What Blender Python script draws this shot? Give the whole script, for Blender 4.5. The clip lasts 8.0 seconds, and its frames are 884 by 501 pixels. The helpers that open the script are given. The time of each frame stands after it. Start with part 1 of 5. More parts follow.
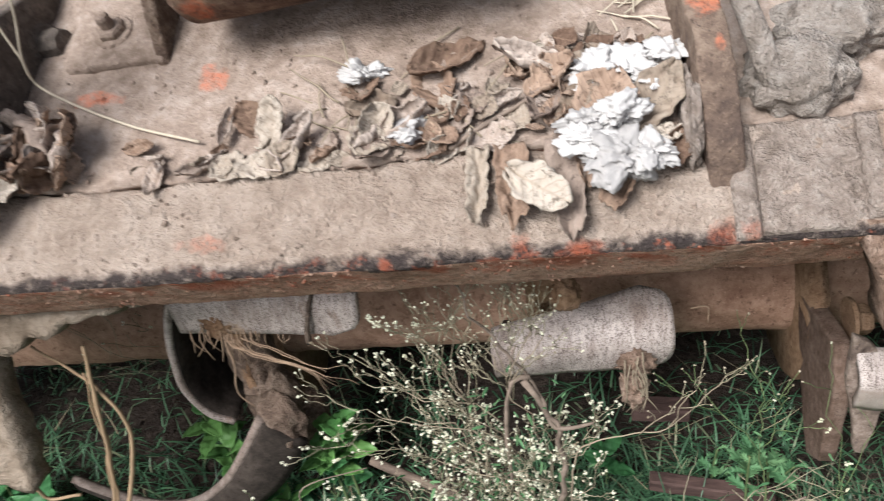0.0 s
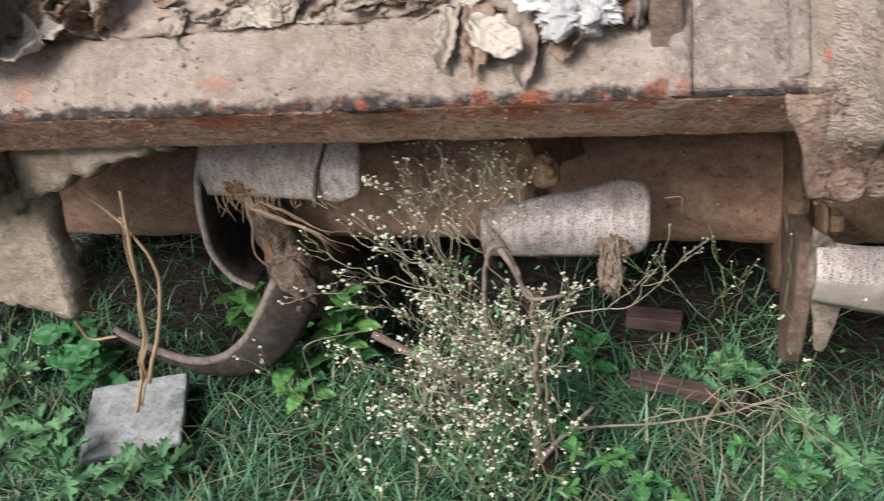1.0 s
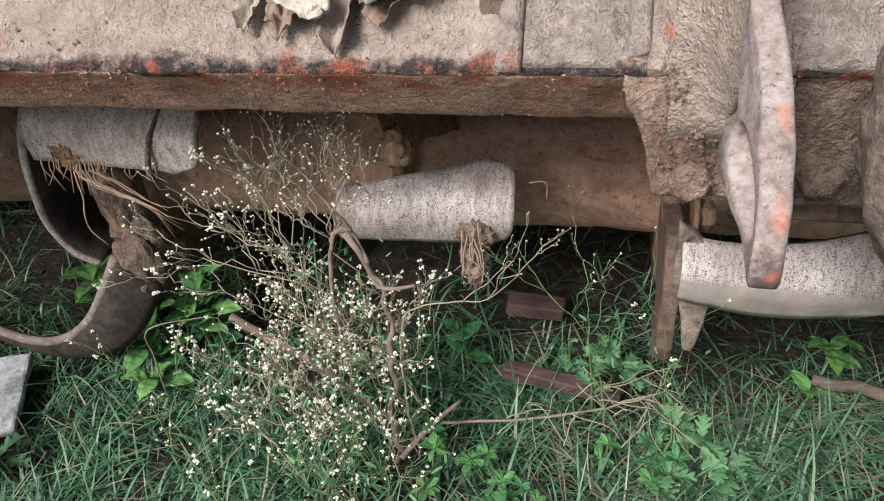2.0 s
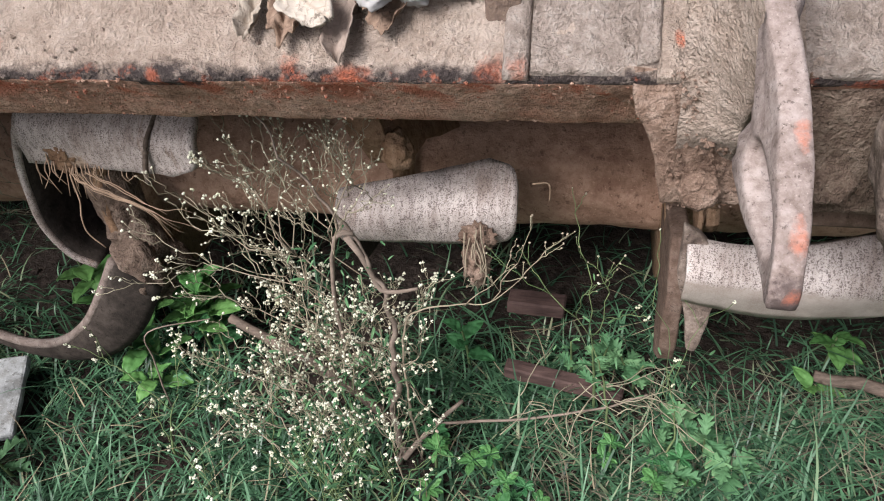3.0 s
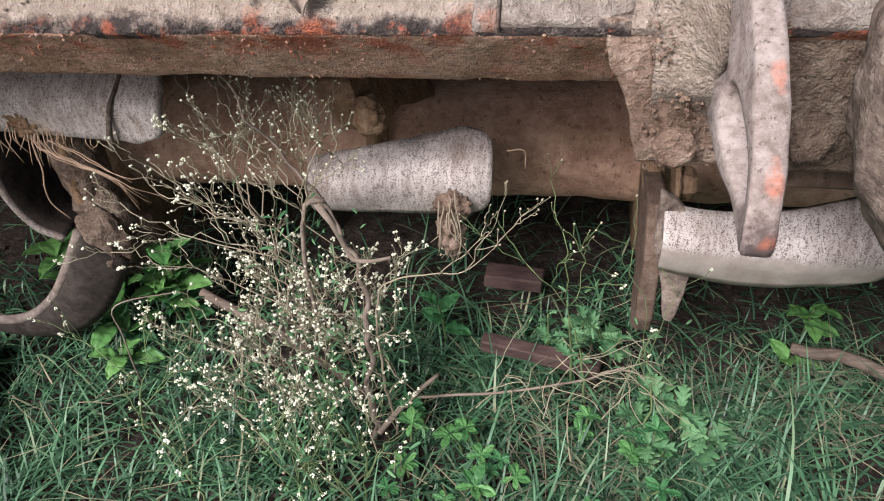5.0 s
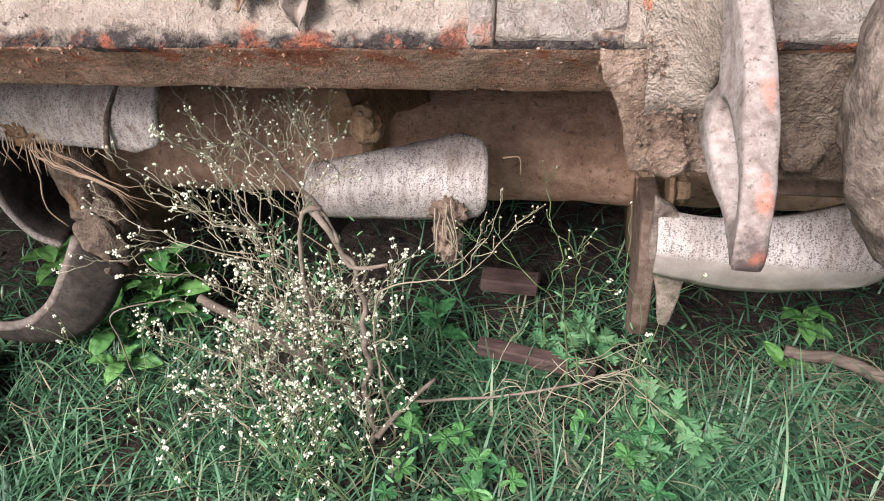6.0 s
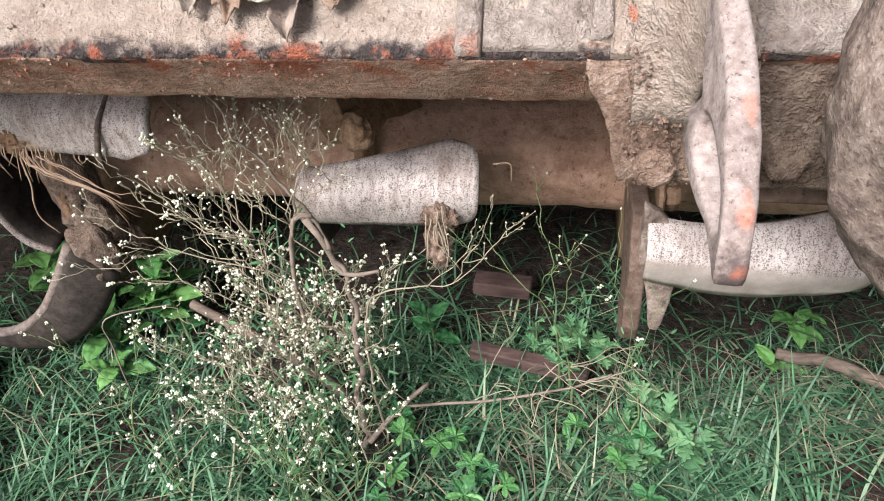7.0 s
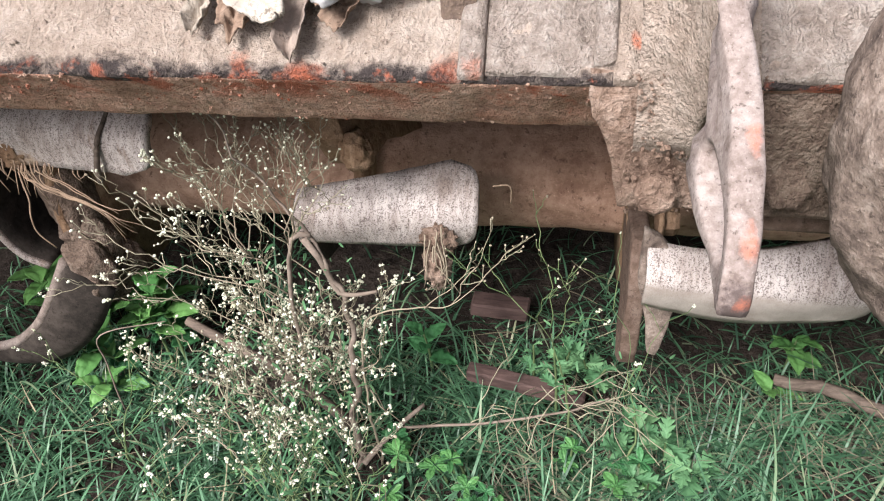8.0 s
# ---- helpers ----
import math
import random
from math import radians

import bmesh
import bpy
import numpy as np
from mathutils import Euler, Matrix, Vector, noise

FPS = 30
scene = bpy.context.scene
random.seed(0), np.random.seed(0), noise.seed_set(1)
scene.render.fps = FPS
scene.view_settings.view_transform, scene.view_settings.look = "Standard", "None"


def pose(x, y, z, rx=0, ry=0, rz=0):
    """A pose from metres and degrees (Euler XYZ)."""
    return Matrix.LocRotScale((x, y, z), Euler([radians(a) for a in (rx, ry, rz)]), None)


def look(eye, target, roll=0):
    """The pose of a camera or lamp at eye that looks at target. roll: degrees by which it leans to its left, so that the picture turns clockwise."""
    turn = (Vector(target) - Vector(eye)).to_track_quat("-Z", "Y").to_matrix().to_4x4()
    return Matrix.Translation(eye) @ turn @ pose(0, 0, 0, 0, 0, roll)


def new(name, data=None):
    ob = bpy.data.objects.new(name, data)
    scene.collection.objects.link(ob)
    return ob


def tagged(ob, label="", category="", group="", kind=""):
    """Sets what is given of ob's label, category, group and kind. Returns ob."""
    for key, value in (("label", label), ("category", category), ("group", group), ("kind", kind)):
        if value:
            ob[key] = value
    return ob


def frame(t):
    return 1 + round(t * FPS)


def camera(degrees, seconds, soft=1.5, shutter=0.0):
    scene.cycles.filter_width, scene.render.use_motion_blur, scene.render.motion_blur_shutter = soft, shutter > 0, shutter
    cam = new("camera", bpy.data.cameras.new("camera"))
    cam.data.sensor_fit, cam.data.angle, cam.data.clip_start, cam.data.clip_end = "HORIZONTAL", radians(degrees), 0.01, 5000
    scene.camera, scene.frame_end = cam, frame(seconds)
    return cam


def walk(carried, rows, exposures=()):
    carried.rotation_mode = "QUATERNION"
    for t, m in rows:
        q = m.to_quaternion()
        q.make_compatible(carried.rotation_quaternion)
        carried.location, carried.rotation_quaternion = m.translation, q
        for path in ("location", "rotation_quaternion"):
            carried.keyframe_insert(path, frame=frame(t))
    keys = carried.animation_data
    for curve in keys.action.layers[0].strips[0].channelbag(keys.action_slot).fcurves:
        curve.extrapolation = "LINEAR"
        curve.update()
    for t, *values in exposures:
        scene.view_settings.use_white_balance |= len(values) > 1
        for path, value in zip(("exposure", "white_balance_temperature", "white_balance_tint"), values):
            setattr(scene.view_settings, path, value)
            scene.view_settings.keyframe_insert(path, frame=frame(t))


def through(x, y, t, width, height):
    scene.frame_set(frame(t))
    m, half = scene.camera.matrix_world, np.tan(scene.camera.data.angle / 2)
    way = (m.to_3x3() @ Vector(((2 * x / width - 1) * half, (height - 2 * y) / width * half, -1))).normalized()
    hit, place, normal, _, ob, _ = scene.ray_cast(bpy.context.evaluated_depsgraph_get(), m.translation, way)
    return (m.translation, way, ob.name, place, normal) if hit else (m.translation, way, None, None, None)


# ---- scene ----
cam = camera(59.7, 8.0, 1.1, 0.25)
PATH = [
    (0, (0.055, -0.306, 0.609), (-0.322, 1.333, -0.473), -11.3),
    (0.2, (0.041, -0.319, 0.631), (-0.41, 1.301, -0.452), -13.3),
    (0.4, (0.034, -0.335, 0.652), (-0.503, 1.254, -0.437), -14.7),
    (0.5, (0.04, -0.358, 0.657), (-0.5, 1.221, -0.448), -14.4),
    (0.6, (0.064, -0.377, 0.652), (-0.489, 1.169, -0.491), -14.1),
    (0.7, (0.077, -0.403, 0.618), (-0.461, 1.158, -0.511), -13.8),
    (0.8, (0.09, -0.399, 0.594), (-0.456, 1.164, -0.533), -12.8),
    (0.9, (0.1, -0.389, 0.581), (-0.439, 1.162, -0.561), -11.3),
    (1, (0.124, -0.378, 0.57), (-0.437, 1.18, -0.551), -10.4),
    (1.5, (0.162, -0.324, 0.549), (-0.308, 1.22, -0.633), -7.2),
    (2, (0.177, -0.312, 0.542), (-0.24, 1.224, -0.669), -6.1),
    (3.5, (0.167, -0.3, 0.551), (-0.224, 1.209, -0.702), -6.4),
    (4, (0.174, -0.3, 0.541), (-0.197, 1.206, -0.722), -6.2),
    (4.5, (0.183, -0.295, 0.535), (-0.169, 1.209, -0.735), -5.5),
    (5, (0.174, -0.301, 0.532), (-0.179, 1.202, -0.74), -5.4),
    (6.5, (0.175, -0.3, 0.542), (-0.162, 1.203, -0.734), -5.5),
    (7, (0.178, -0.298, 0.543), (-0.156, 1.204, -0.734), -5.5),
    (7.5, (0.175, -0.297, 0.544), (-0.159, 1.204, -0.734), -5.6),
    (8, (0.176, -0.295, 0.544), (-0.151, 1.237, -0.699), -4.3),
]
EXPOSURES = [(0.0, 1.0, 6350, 9), (0.5, 0.97, 6350, 9), (2.0, 0.99, 6350, 11), (5.0, 1.04, 6350, 13), (6.5, 1.46, 6350, 12), (8.0, 1.42, 6350, 11)]
walk(cam, [(t, look(eye, target, roll)) for t, eye, target, roll in PATH], EXPOSURES)

# ---- world and light ----
world = bpy.data.worlds.new("world")
scene.world = world
world.use_nodes = True
wn = world.node_tree.nodes
sky = wn.new("ShaderNodeTexSky")
sky.sky_type, sky.sun_disc = "NISHITA", False
sky.sun_elevation, sky.sun_rotation = radians(47), radians(206)
sky.air_density, sky.dust_density = 1.0, 4.0
haze = wn.new("ShaderNodeHueSaturation")
haze.inputs["Saturation"].default_value = 0.55
world.node_tree.links.new(sky.outputs[0], haze.inputs["Color"])
world.node_tree.links.new(haze.outputs[0], wn["Background"].inputs[0])
wn["Background"].inputs[1].default_value = 0.074
sun = new("sun", bpy.data.lights.new("sun", "SUN"))
sun.data.energy, sun.data.angle, sun.data.color = 2.65, radians(26), (1.0, 0.98, 0.955)
sun.matrix_world = look((-0.5, -1.02, 1.2), (0, 0, 0))


# ---- materials ----
class Nodes:
    """Short hand for a node material."""

    def __init__(self, name, rough=0.9, metal=0.0, spec=0.3):
        self.mat = bpy.data.materials.new(name)
        self.mat.use_nodes = True
        self.tree = self.mat.node_tree
        self.bsdf = self.tree.nodes["Principled BSDF"]
        self.bsdf.inputs["Roughness"].default_value = rough
        self.bsdf.inputs["Metallic"].default_value = metal
        self.bsdf.inputs["Specular IOR Level"].default_value = spec
        self.coord = self.tree.nodes.new("ShaderNodeTexCoord").outputs["Object"]

    def put(self, kind, *links, **values):
        n = self.tree.nodes.new(kind)
        for k, v in values.items():
            n.inputs[k.replace("_", " ")].default_value = v
        for socket, source in links:
            self.tree.links.new(source, n.inputs[socket])
        return n

    def noise(self, scale, detail=5.0, rough=0.6, coord=None, distortion=0.0):
        return self.put("ShaderNodeTexNoise", ("Vector", coord or self.coord), Scale=scale, Detail=detail, Roughness=rough, Distortion=distortion).outputs["Fac"]

    def stretched(self, sx, sy, sz):
        n = self.put("ShaderNodeMapping", ("Vector", self.coord))
        n.inputs["Scale"].default_value = (sx, sy, sz)
        return n.outputs[0]

    def ramp(self, source, stops):
        n = self.put("ShaderNodeValToRGB", ("Fac", source))
        e = n.color_ramp.elements
        while len(e) < len(stops):
            e.new(0.5)
        for el, (p, c) in zip(e, stops):
            el.position = p
            el.color = (*c, 1) if isinstance(c, tuple) else (c, c, c, 1)
        return n.outputs[0]

    def mix(self, fac, a, b):
        n = self.tree.nodes.new("ShaderNodeMix")
        n.data_type = "RGBA"
        for key, v in (("Factor", fac), ("A", a), ("B", b)):
            s = [i for i in n.inputs if i.name == key and (key == "Factor" and i.type == "VALUE" or key != "Factor" and i.type == "RGBA")][0]
            if isinstance(v, tuple):
                s.default_value = (*v, 1)
            elif isinstance(v, (int, float)):
                s.default_value = v
            else:
                self.tree.links.new(v, s)
        return [o for o in n.outputs if o.type == "RGBA"][0]

    def math(self, op, a, b=0.0, clamp=False):
        n = self.tree.nodes.new("ShaderNodeMath")
        n.operation, n.use_clamp = op, clamp
        for i, v in enumerate((a, b)):
            if isinstance(v, (int, float)):
                n.inputs[i].default_value = v
            else:
                self.tree.links.new(v, n.inputs[i])
        return n.outputs[0]

    def spot(self, at, size, grain=90.0):
        """A ragged patch round a place: 1 inside, 0 outside."""
        d = self.put("ShaderNodeVectorMath", (0, self.coord))
        d.operation = "SUBTRACT"
        d.inputs[1].default_value = at
        s = self.put("ShaderNodeVectorMath", (0, d.outputs[0]))
        s.operation = "DIVIDE"
        s.inputs[1].default_value = size
        n = self.put("ShaderNodeVectorMath", (0, s.outputs[0]))
        n.operation = "LENGTH"
        r = self.math("ADD", n.outputs["Value"], self.math("MULTIPLY", self.noise(grain, 5, 0.7), 2.2))
        return self.math("MULTIPLY", self.math("SUBTRACT", 1.95, r), 2.2, clamp=True)

    def done(self, colour, bump=None, strength=0.5, distance=0.004, rough=None):
        self.tree.links.new(colour, self.bsdf.inputs["Base Color"])
        if bump is not None:
            b = self.put("ShaderNodeBump", ("Height", bump), Strength=strength, Distance=distance)
            self.tree.links.new(b.outputs[0], self.bsdf.inputs["Normal"])
        if rough is not None:
            self.tree.links.new(rough, self.bsdf.inputs["Roughness"])
        return self.mat


ORANGE = (0.68, 0.18, 0.085)


def mud(name, dark, mid, light, scale=1.0, spots=(), edge=None, strength=1.0, paint=0.6, pitted=0.75):
    """Dried field mud on steel: crumbs, cracks and stains, with the paint showing through at the spots."""
    m = Nodes(name, 0.95, 0, 0.15)
    big, fine, grit = m.noise(14 * scale, 6, 0.65), m.noise(120 * scale, 6, 0.7), m.noise(700 * scale, 3, 0.6)
    f = m.math("ADD", m.math("MULTIPLY", big, 0.42), m.math("MULTIPLY", fine, 0.58))
    colour = m.ramp(f, [(0.38, dark), (0.5, mid), (0.61, light)])
    pale = m.ramp(grit, [(0.63, 0.0), (0.74, 0.5)])
    colour = m.mix(pale, colour, tuple(min(1, c * 1.6) for c in light))
    pits = m.ramp(m.noise(300 * scale, 4, 0.75), [(0.34, pitted), (0.43, 0.0)])
    colour = m.mix(pits, colour, tuple(c * 0.55 for c in dark))
    if edge:
        colour = edge(m, colour)
    for at, size in spots:
        patch = m.math("MULTIPLY", m.spot(at, size), m.ramp(m.noise(240, 5, 0.75), [(0.36, 0.15), (0.58, 0.9)]))
        colour = m.mix(m.math("MULTIPLY", patch, paint), colour, ORANGE)
    h = m.math("ADD", m.math("MULTIPLY", fine, 0.8), m.math("MULTIPLY", grit, 0.25))
    h = m.math("ADD", h, m.math("MULTIPLY", m.noise(50 * scale, 6, 0.75, distortion=0.25), 1.1))
    return m.done(colour, h, strength, 0.011)


def steel(name, smear=None):
    """A tine's worn steel: pale, finely pitted, streaked along the soil's way, rusty at the rim."""
    m = Nodes(name, 0.5, 0.15, 0.5)
    pit = m.noise(950, 3, 0.8)
    streak = m.noise(1.0, 5, 0.7, m.stretched(160, 25, 25))
    broad = m.noise(22, 4, 0.6)
    f = m.math("ADD", m.math("MULTIPLY", streak, 0.5), m.math("MULTIPLY", broad, 0.5))
    base = m.ramp(f, [(0.36, (0.3, 0.235, 0.205)), (0.48, (0.48, 0.41, 0.38)), (0.62, (0.64, 0.57, 0.54))])
    dots = m.ramp(m.math("ADD", m.math("MULTIPLY", pit, 0.65), m.math("MULTIPLY", m.noise(1.0, 4, 0.7, m.stretched(450, 170, 170)), 0.35)), [(0.435, 0.9), (0.50, 0.0)])
    base = m.mix(dots, base, (0.12, 0.088, 0.078))
    stain = m.ramp(m.noise(1.0, 5, 0.7, m.stretched(60, 12, 12)), [(0.6, 0.0), (0.7, 0.8)])
    base = m.mix(stain, base, (0.2, 0.12, 0.075))
    caked = m.math("MULTIPLY", m.spot((-0.222, 0.135, 0.262), (0.02, 0.03, 0.012), 140), 0.95)
    base = m.mix(caked, base, m.ramp(m.noise(260, 4), [(0.4, (0.16, 0.1, 0.065)), (0.6, (0.4, 0.3, 0.22))]))
    if smear:
        z = m.put("ShaderNodeSeparateXYZ", (0, m.coord)).outputs[2]
        low = m.math("MULTIPLY", m.math("SUBTRACT", m.math("ADD", smear, m.math("MULTIPLY", m.noise(45, 4), 0.012)), z), 220, clamp=True)
        base = m.mix(m.math("MULTIPLY", low, 0.92), base, m.ramp(m.noise(60, 5), [(0.35, (0.33, 0.27, 0.235)), (0.65, (0.47, 0.405, 0.365))]))
    return m.done(base, pit, 0.35, 0.0015, m.ramp(pit, [(0.35, 0.8), (0.55, 0.45)]))


def plant(name, dark, light, rough=0.55, through=0.25, grain=60, islands=True, brown=None):
    m = Nodes(name, rough, 0, 0.35)
    geo = m.tree.nodes.new("ShaderNodeNewGeometry").outputs["Random Per Island"] if islands else m.tree.nodes.new("ShaderNodeObjectInfo").outputs["Random"]
    f = m.math("ADD", m.math("MULTIPLY", geo, 0.75), m.math("MULTIPLY", m.noise(grain, 4), 0.35))
    stops = [(0.1, dark), (0.85, light)]
    if brown:
        stops = [(0.1, dark), (0.83, light), (0.94, brown)]
    colour = m.ramp(f, stops)
    m.bsdf.inputs["Subsurface Weight"].default_value = 0.0
    mat = m.done(colour, m.noise(grain * 6, 3), 0.25, 0.001)
    t = m.put("ShaderNodeBsdfTranslucent", ("Color", colour))
    mx = m.put("ShaderNodeMixShader", (1, m.bsdf.outputs[0]), (2, t.outputs[0]), Fac=through)
    m.tree.links.new(mx.outputs[0], m.tree.nodes["Material Output"].inputs[0])
    return mat


def wood(name, dark, light, scale=1.0):
    m = Nodes(name, 0.85, 0, 0.25)
    g = m.noise(1.0, 6, 0.65, m.stretched(30 * scale, 140 * scale, 140 * scale))
    b = m.noise(25 * scale, 5)
    colour = m.ramp(m.math("ADD", m.math("MULTIPLY", g, 0.6), m.math("MULTIPLY", b, 0.4)), [(0.35, dark), (0.65, light)])
    return m.done(colour, g, 0.5, 0.002)


def bar_edge(m, colour):
    """Dark worn band with flaked paint along the tube's front corner."""
    sep = m.put("ShaderNodeSeparateXYZ", (0, m.coord)).outputs
    ragged = m.math("MULTIPLY", m.math("SUBTRACT", m.noise(60, 5, 0.7), 0.5), 0.02)
    d = m.math("ADD", m.math("ADD", sep[1], 0.0285), ragged)
    near_edge = m.math("MULTIPLY", m.math("SUBTRACT", 0.0085, d), 210, clamp=True)
    speck = m.ramp(m.noise(150, 5, 0.75), [(0.34, 0.35), (0.5, 0.97)])
    colour = m.mix(m.math("MULTIPLY", near_edge, speck), colour, (0.06, 0.048, 0.047))
    right = m.ramp(m.math("ADD", sep[0], 0.3), [(0.05, 0.3), (0.3, 1.0)])
    flake = m.math("MULTIPLY", m.ramp(m.noise(34, 5, 0.65), [(0.52, 0.0), (0.58, 1.0)]), m.math("MULTIPLY", m.math("SUBTRACT", 0.0065, d), 260, clamp=True))
    flake = m.math("MULTIPLY", flake, m.ramp(m.noise(220, 4, 0.7), [(0.36, 0.1), (0.52, 1.0)]))
    return m.mix(m.math("MULTIPLY", m.math("MULTIPLY", flake, right), 0.72), colour, (0.58, 0.17, 0.095))


def rust_flakes(m, colour):
    """Dark rust and paint remains on the tube's lower face."""
    colour = m.mix(m.ramp(m.noise(190, 5, 0.75), [(0.5, 0.0), (0.6, 0.4)]), colour, (0.12, 0.066, 0.05))
    colour = m.mix(m.ramp(m.noise(420, 3, 0.7), [(0.6, 0.0), (0.68, 0.5)]), colour, (0.6, 0.5, 0.42))
    sep = m.put("ShaderNodeSeparateXYZ", (0, m.coord)).outputs
    high = m.math("MULTIPLY", m.math("ADD", m.math("SUBTRACT", sep[2], 0.004), m.math("MULTIPLY", m.noise(50, 4), 0.02)), 45, clamp=True)
    chips = m.math("MULTIPLY", m.ramp(m.noise(30, 6, 0.75), [(0.5, 0.0), (0.58, 0.85)]), m.math("ADD", 0.35, m.math("MULTIPLY", high, 0.65)))
    return m.mix(chips, colour, (0.5, 0.14, 0.075))


PAINT_WORN = 0.45
def lug_wear(m, colour):
    """Oily dark stain low on the plate's rim and dark scratches."""
    colour = m.mix(m.math("MULTIPLY", m.spot((0.2265, -0.117, 0.381), (0.02, 0.012, 0.011), 120), 0.85), colour, (0.075, 0.055, 0.052))
    return m.mix(m.ramp(m.noise(70, 5, 0.7), [(0.56, 0.0), (0.68, 0.45)]), colour, (0.36, 0.29, 0.27))


GREY = ((0.25, 0.2, 0.168), (0.42, 0.348, 0.305), (0.55, 0.48, 0.432))
BROWN = ((0.13, 0.075, 0.045), (0.235, 0.145, 0.09), (0.31, 0.205, 0.135))
mud_bar = mud("dusty_mud_bar", (0.37, 0.285, 0.23), (0.48, 0.382, 0.318), (0.58, 0.478, 0.41), edge=bar_edge, spots=[((0.118, -0.024, 0.028), (0.012, 0.009, 0.02)), ((-0.299, -0.008, 0.028), (0.012, 0.012, 0.02)), ((-0.153, -0.009, 0.028), (0.02, 0.007, 0.02)), ((0.02, -0.02, 0.028), (0.008, 0.006, 0.02)), ((0.05, -0.025, 0.028), (0.012, 0.006, 0.02))], paint=PAINT_WORN, pitted=0.28)
mud_pad = mud("dusty_mud_pad", (0.34, 0.262, 0.21), (0.46, 0.365, 0.303), (0.57, 0.468, 0.4), spots=[((0.2183, 0.008, 0.392), (0.0045, 0.011, 0.009)), ((0.2235, 0.01, 0.397), (0.003, 0.01, 0.005)), ((0.199, 0.022, 0.405), (0.003, 0.01, 0.007)), ((0.2045, 0.026, 0.409), (0.003, 0.01, 0.006))], paint=0.9, pitted=0.3)
mud_rust = mud("rusty_mud", (0.43, 0.24, 0.172), (0.66, 0.41, 0.305), (0.78, 0.55, 0.43), edge=rust_flakes, pitted=0.5)
mud_deck = mud("dusty_mud_deck", (0.2, 0.15, 0.12), (0.315, 0.246, 0.205), (0.42, 0.345, 0.3), 0.9, pitted=0.4, spots=[((-0.1604, 0.118, 0.463), (0.013, 0.012, 0.03)), ((-0.2355, 0.113, 0.461), (0.024, 0.007, 0.03))], strength=0.55)
mud_grey = mud("grey_dust_mud", *GREY, pitted=0.3, spots=[((0.1305, 0.012, 0.397), (0.006, 0.01, 0.01)), ((0.214, 0.0, 0.403), (0.008, 0.02, 0.012)), ((0.2, 0.02, 0.425), (0.02, 0.008, 0.008))])
mud_pale = mud("pale_mud", (0.28, 0.235, 0.2), (0.41, 0.355, 0.315), (0.53, 0.48, 0.44))
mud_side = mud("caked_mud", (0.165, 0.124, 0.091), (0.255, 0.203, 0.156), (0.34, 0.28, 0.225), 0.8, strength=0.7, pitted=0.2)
mud_brown = mud("brown_mud", *BROWN, strength=0.5)
mud_clod = mud("crusted_mud", (0.145, 0.092, 0.068), (0.275, 0.188, 0.143), (0.42, 0.31, 0.25), 1.3, spots=[((0.217, -0.006, 0.399), (0.005, 0.02, 0.011))], strength=0.75)
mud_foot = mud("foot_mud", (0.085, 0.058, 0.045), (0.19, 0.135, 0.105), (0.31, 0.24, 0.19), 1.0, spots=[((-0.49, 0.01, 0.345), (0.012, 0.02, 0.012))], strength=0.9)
mud_hub = mud("hub_mud", (0.1, 0.075, 0.064), (0.21, 0.16, 0.133), (0.35, 0.285, 0.245), 1.0, strength=0.42)
mud_tube = mud("shaft_mud", (0.25, 0.145, 0.102), (0.39, 0.245, 0.178), (0.49, 0.325, 0.242), 0.6, strength=0.35)
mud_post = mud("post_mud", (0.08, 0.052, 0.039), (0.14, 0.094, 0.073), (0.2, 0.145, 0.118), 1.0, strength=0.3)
iron_dark = mud("dark_iron", (0.062, 0.052, 0.046), (0.108, 0.09, 0.079), (0.18, 0.15, 0.128), 1.0, strength=0.4)
iron_rib = mud("brown_iron", (0.09, 0.065, 0.055), (0.16, 0.115, 0.09), (0.25, 0.19, 0.15), 1.0, spots=[((0.118, 0.085, 0.485), (0.01, 0.012, 0.02)), ((0.122, 0.062, 0.473), (0.004, 0.006, 0.01))], strength=0.5)
iron_pipe = mud("painted_pipe", (0.06, 0.04, 0.035), (0.15, 0.09, 0.07), (0.27, 0.19, 0.14), 0.9, spots=[((-0.077, 0.09, 0.525), (0.009, 0.07, 0.07)), ((-0.145, 0.095, 0.51), (0.012, 0.03, 0.014))], strength=0.6)
mud_lug = mud("worn_lug", (0.15, 0.112, 0.098), (0.26, 0.208, 0.188), (0.37, 0.31, 0.288), 1.6, spots=[((0.2285, -0.104, 0.3975), (0.0035, 0.008, 0.008)), ((0.2275, -0.1165, 0.385), (0.0045, 0.008, 0.004)), ((0.23, -0.078, 0.418), (0.003, 0.01, 0.006))], edge=lug_wear, strength=0.22, paint=0.42)
steel_worn = steel("worn_steel")
steel_smeared = steel("smeared_steel", 0.203)
steel_rim = mud("worn_rim", (0.1, 0.078, 0.066), (0.18, 0.142, 0.124), (0.27, 0.222, 0.198), 1.0, strength=0.25)
# near-black base: the shade under the tube is put into this colour
steel_shaded = mud("shaded_steel", (0.016, 0.013, 0.011), (0.034, 0.027, 0.023), (0.06, 0.048, 0.041), 0.7, strength=0.15)
grass_green = plant("grass_blade", (0.006, 0.025, 0.014), (0.112, 0.242, 0.13), 0.4, 0.2, 30, brown=(0.27, 0.27, 0.17))
grass_dry = plant("dry_grass", (0.13, 0.1, 0.065), (0.4, 0.34, 0.23), 0.8, 0.15, 30)
grass_dead = plant("withered_grass", (0.075, 0.07, 0.048), (0.22, 0.205, 0.145), 0.85, 0.1, 30)
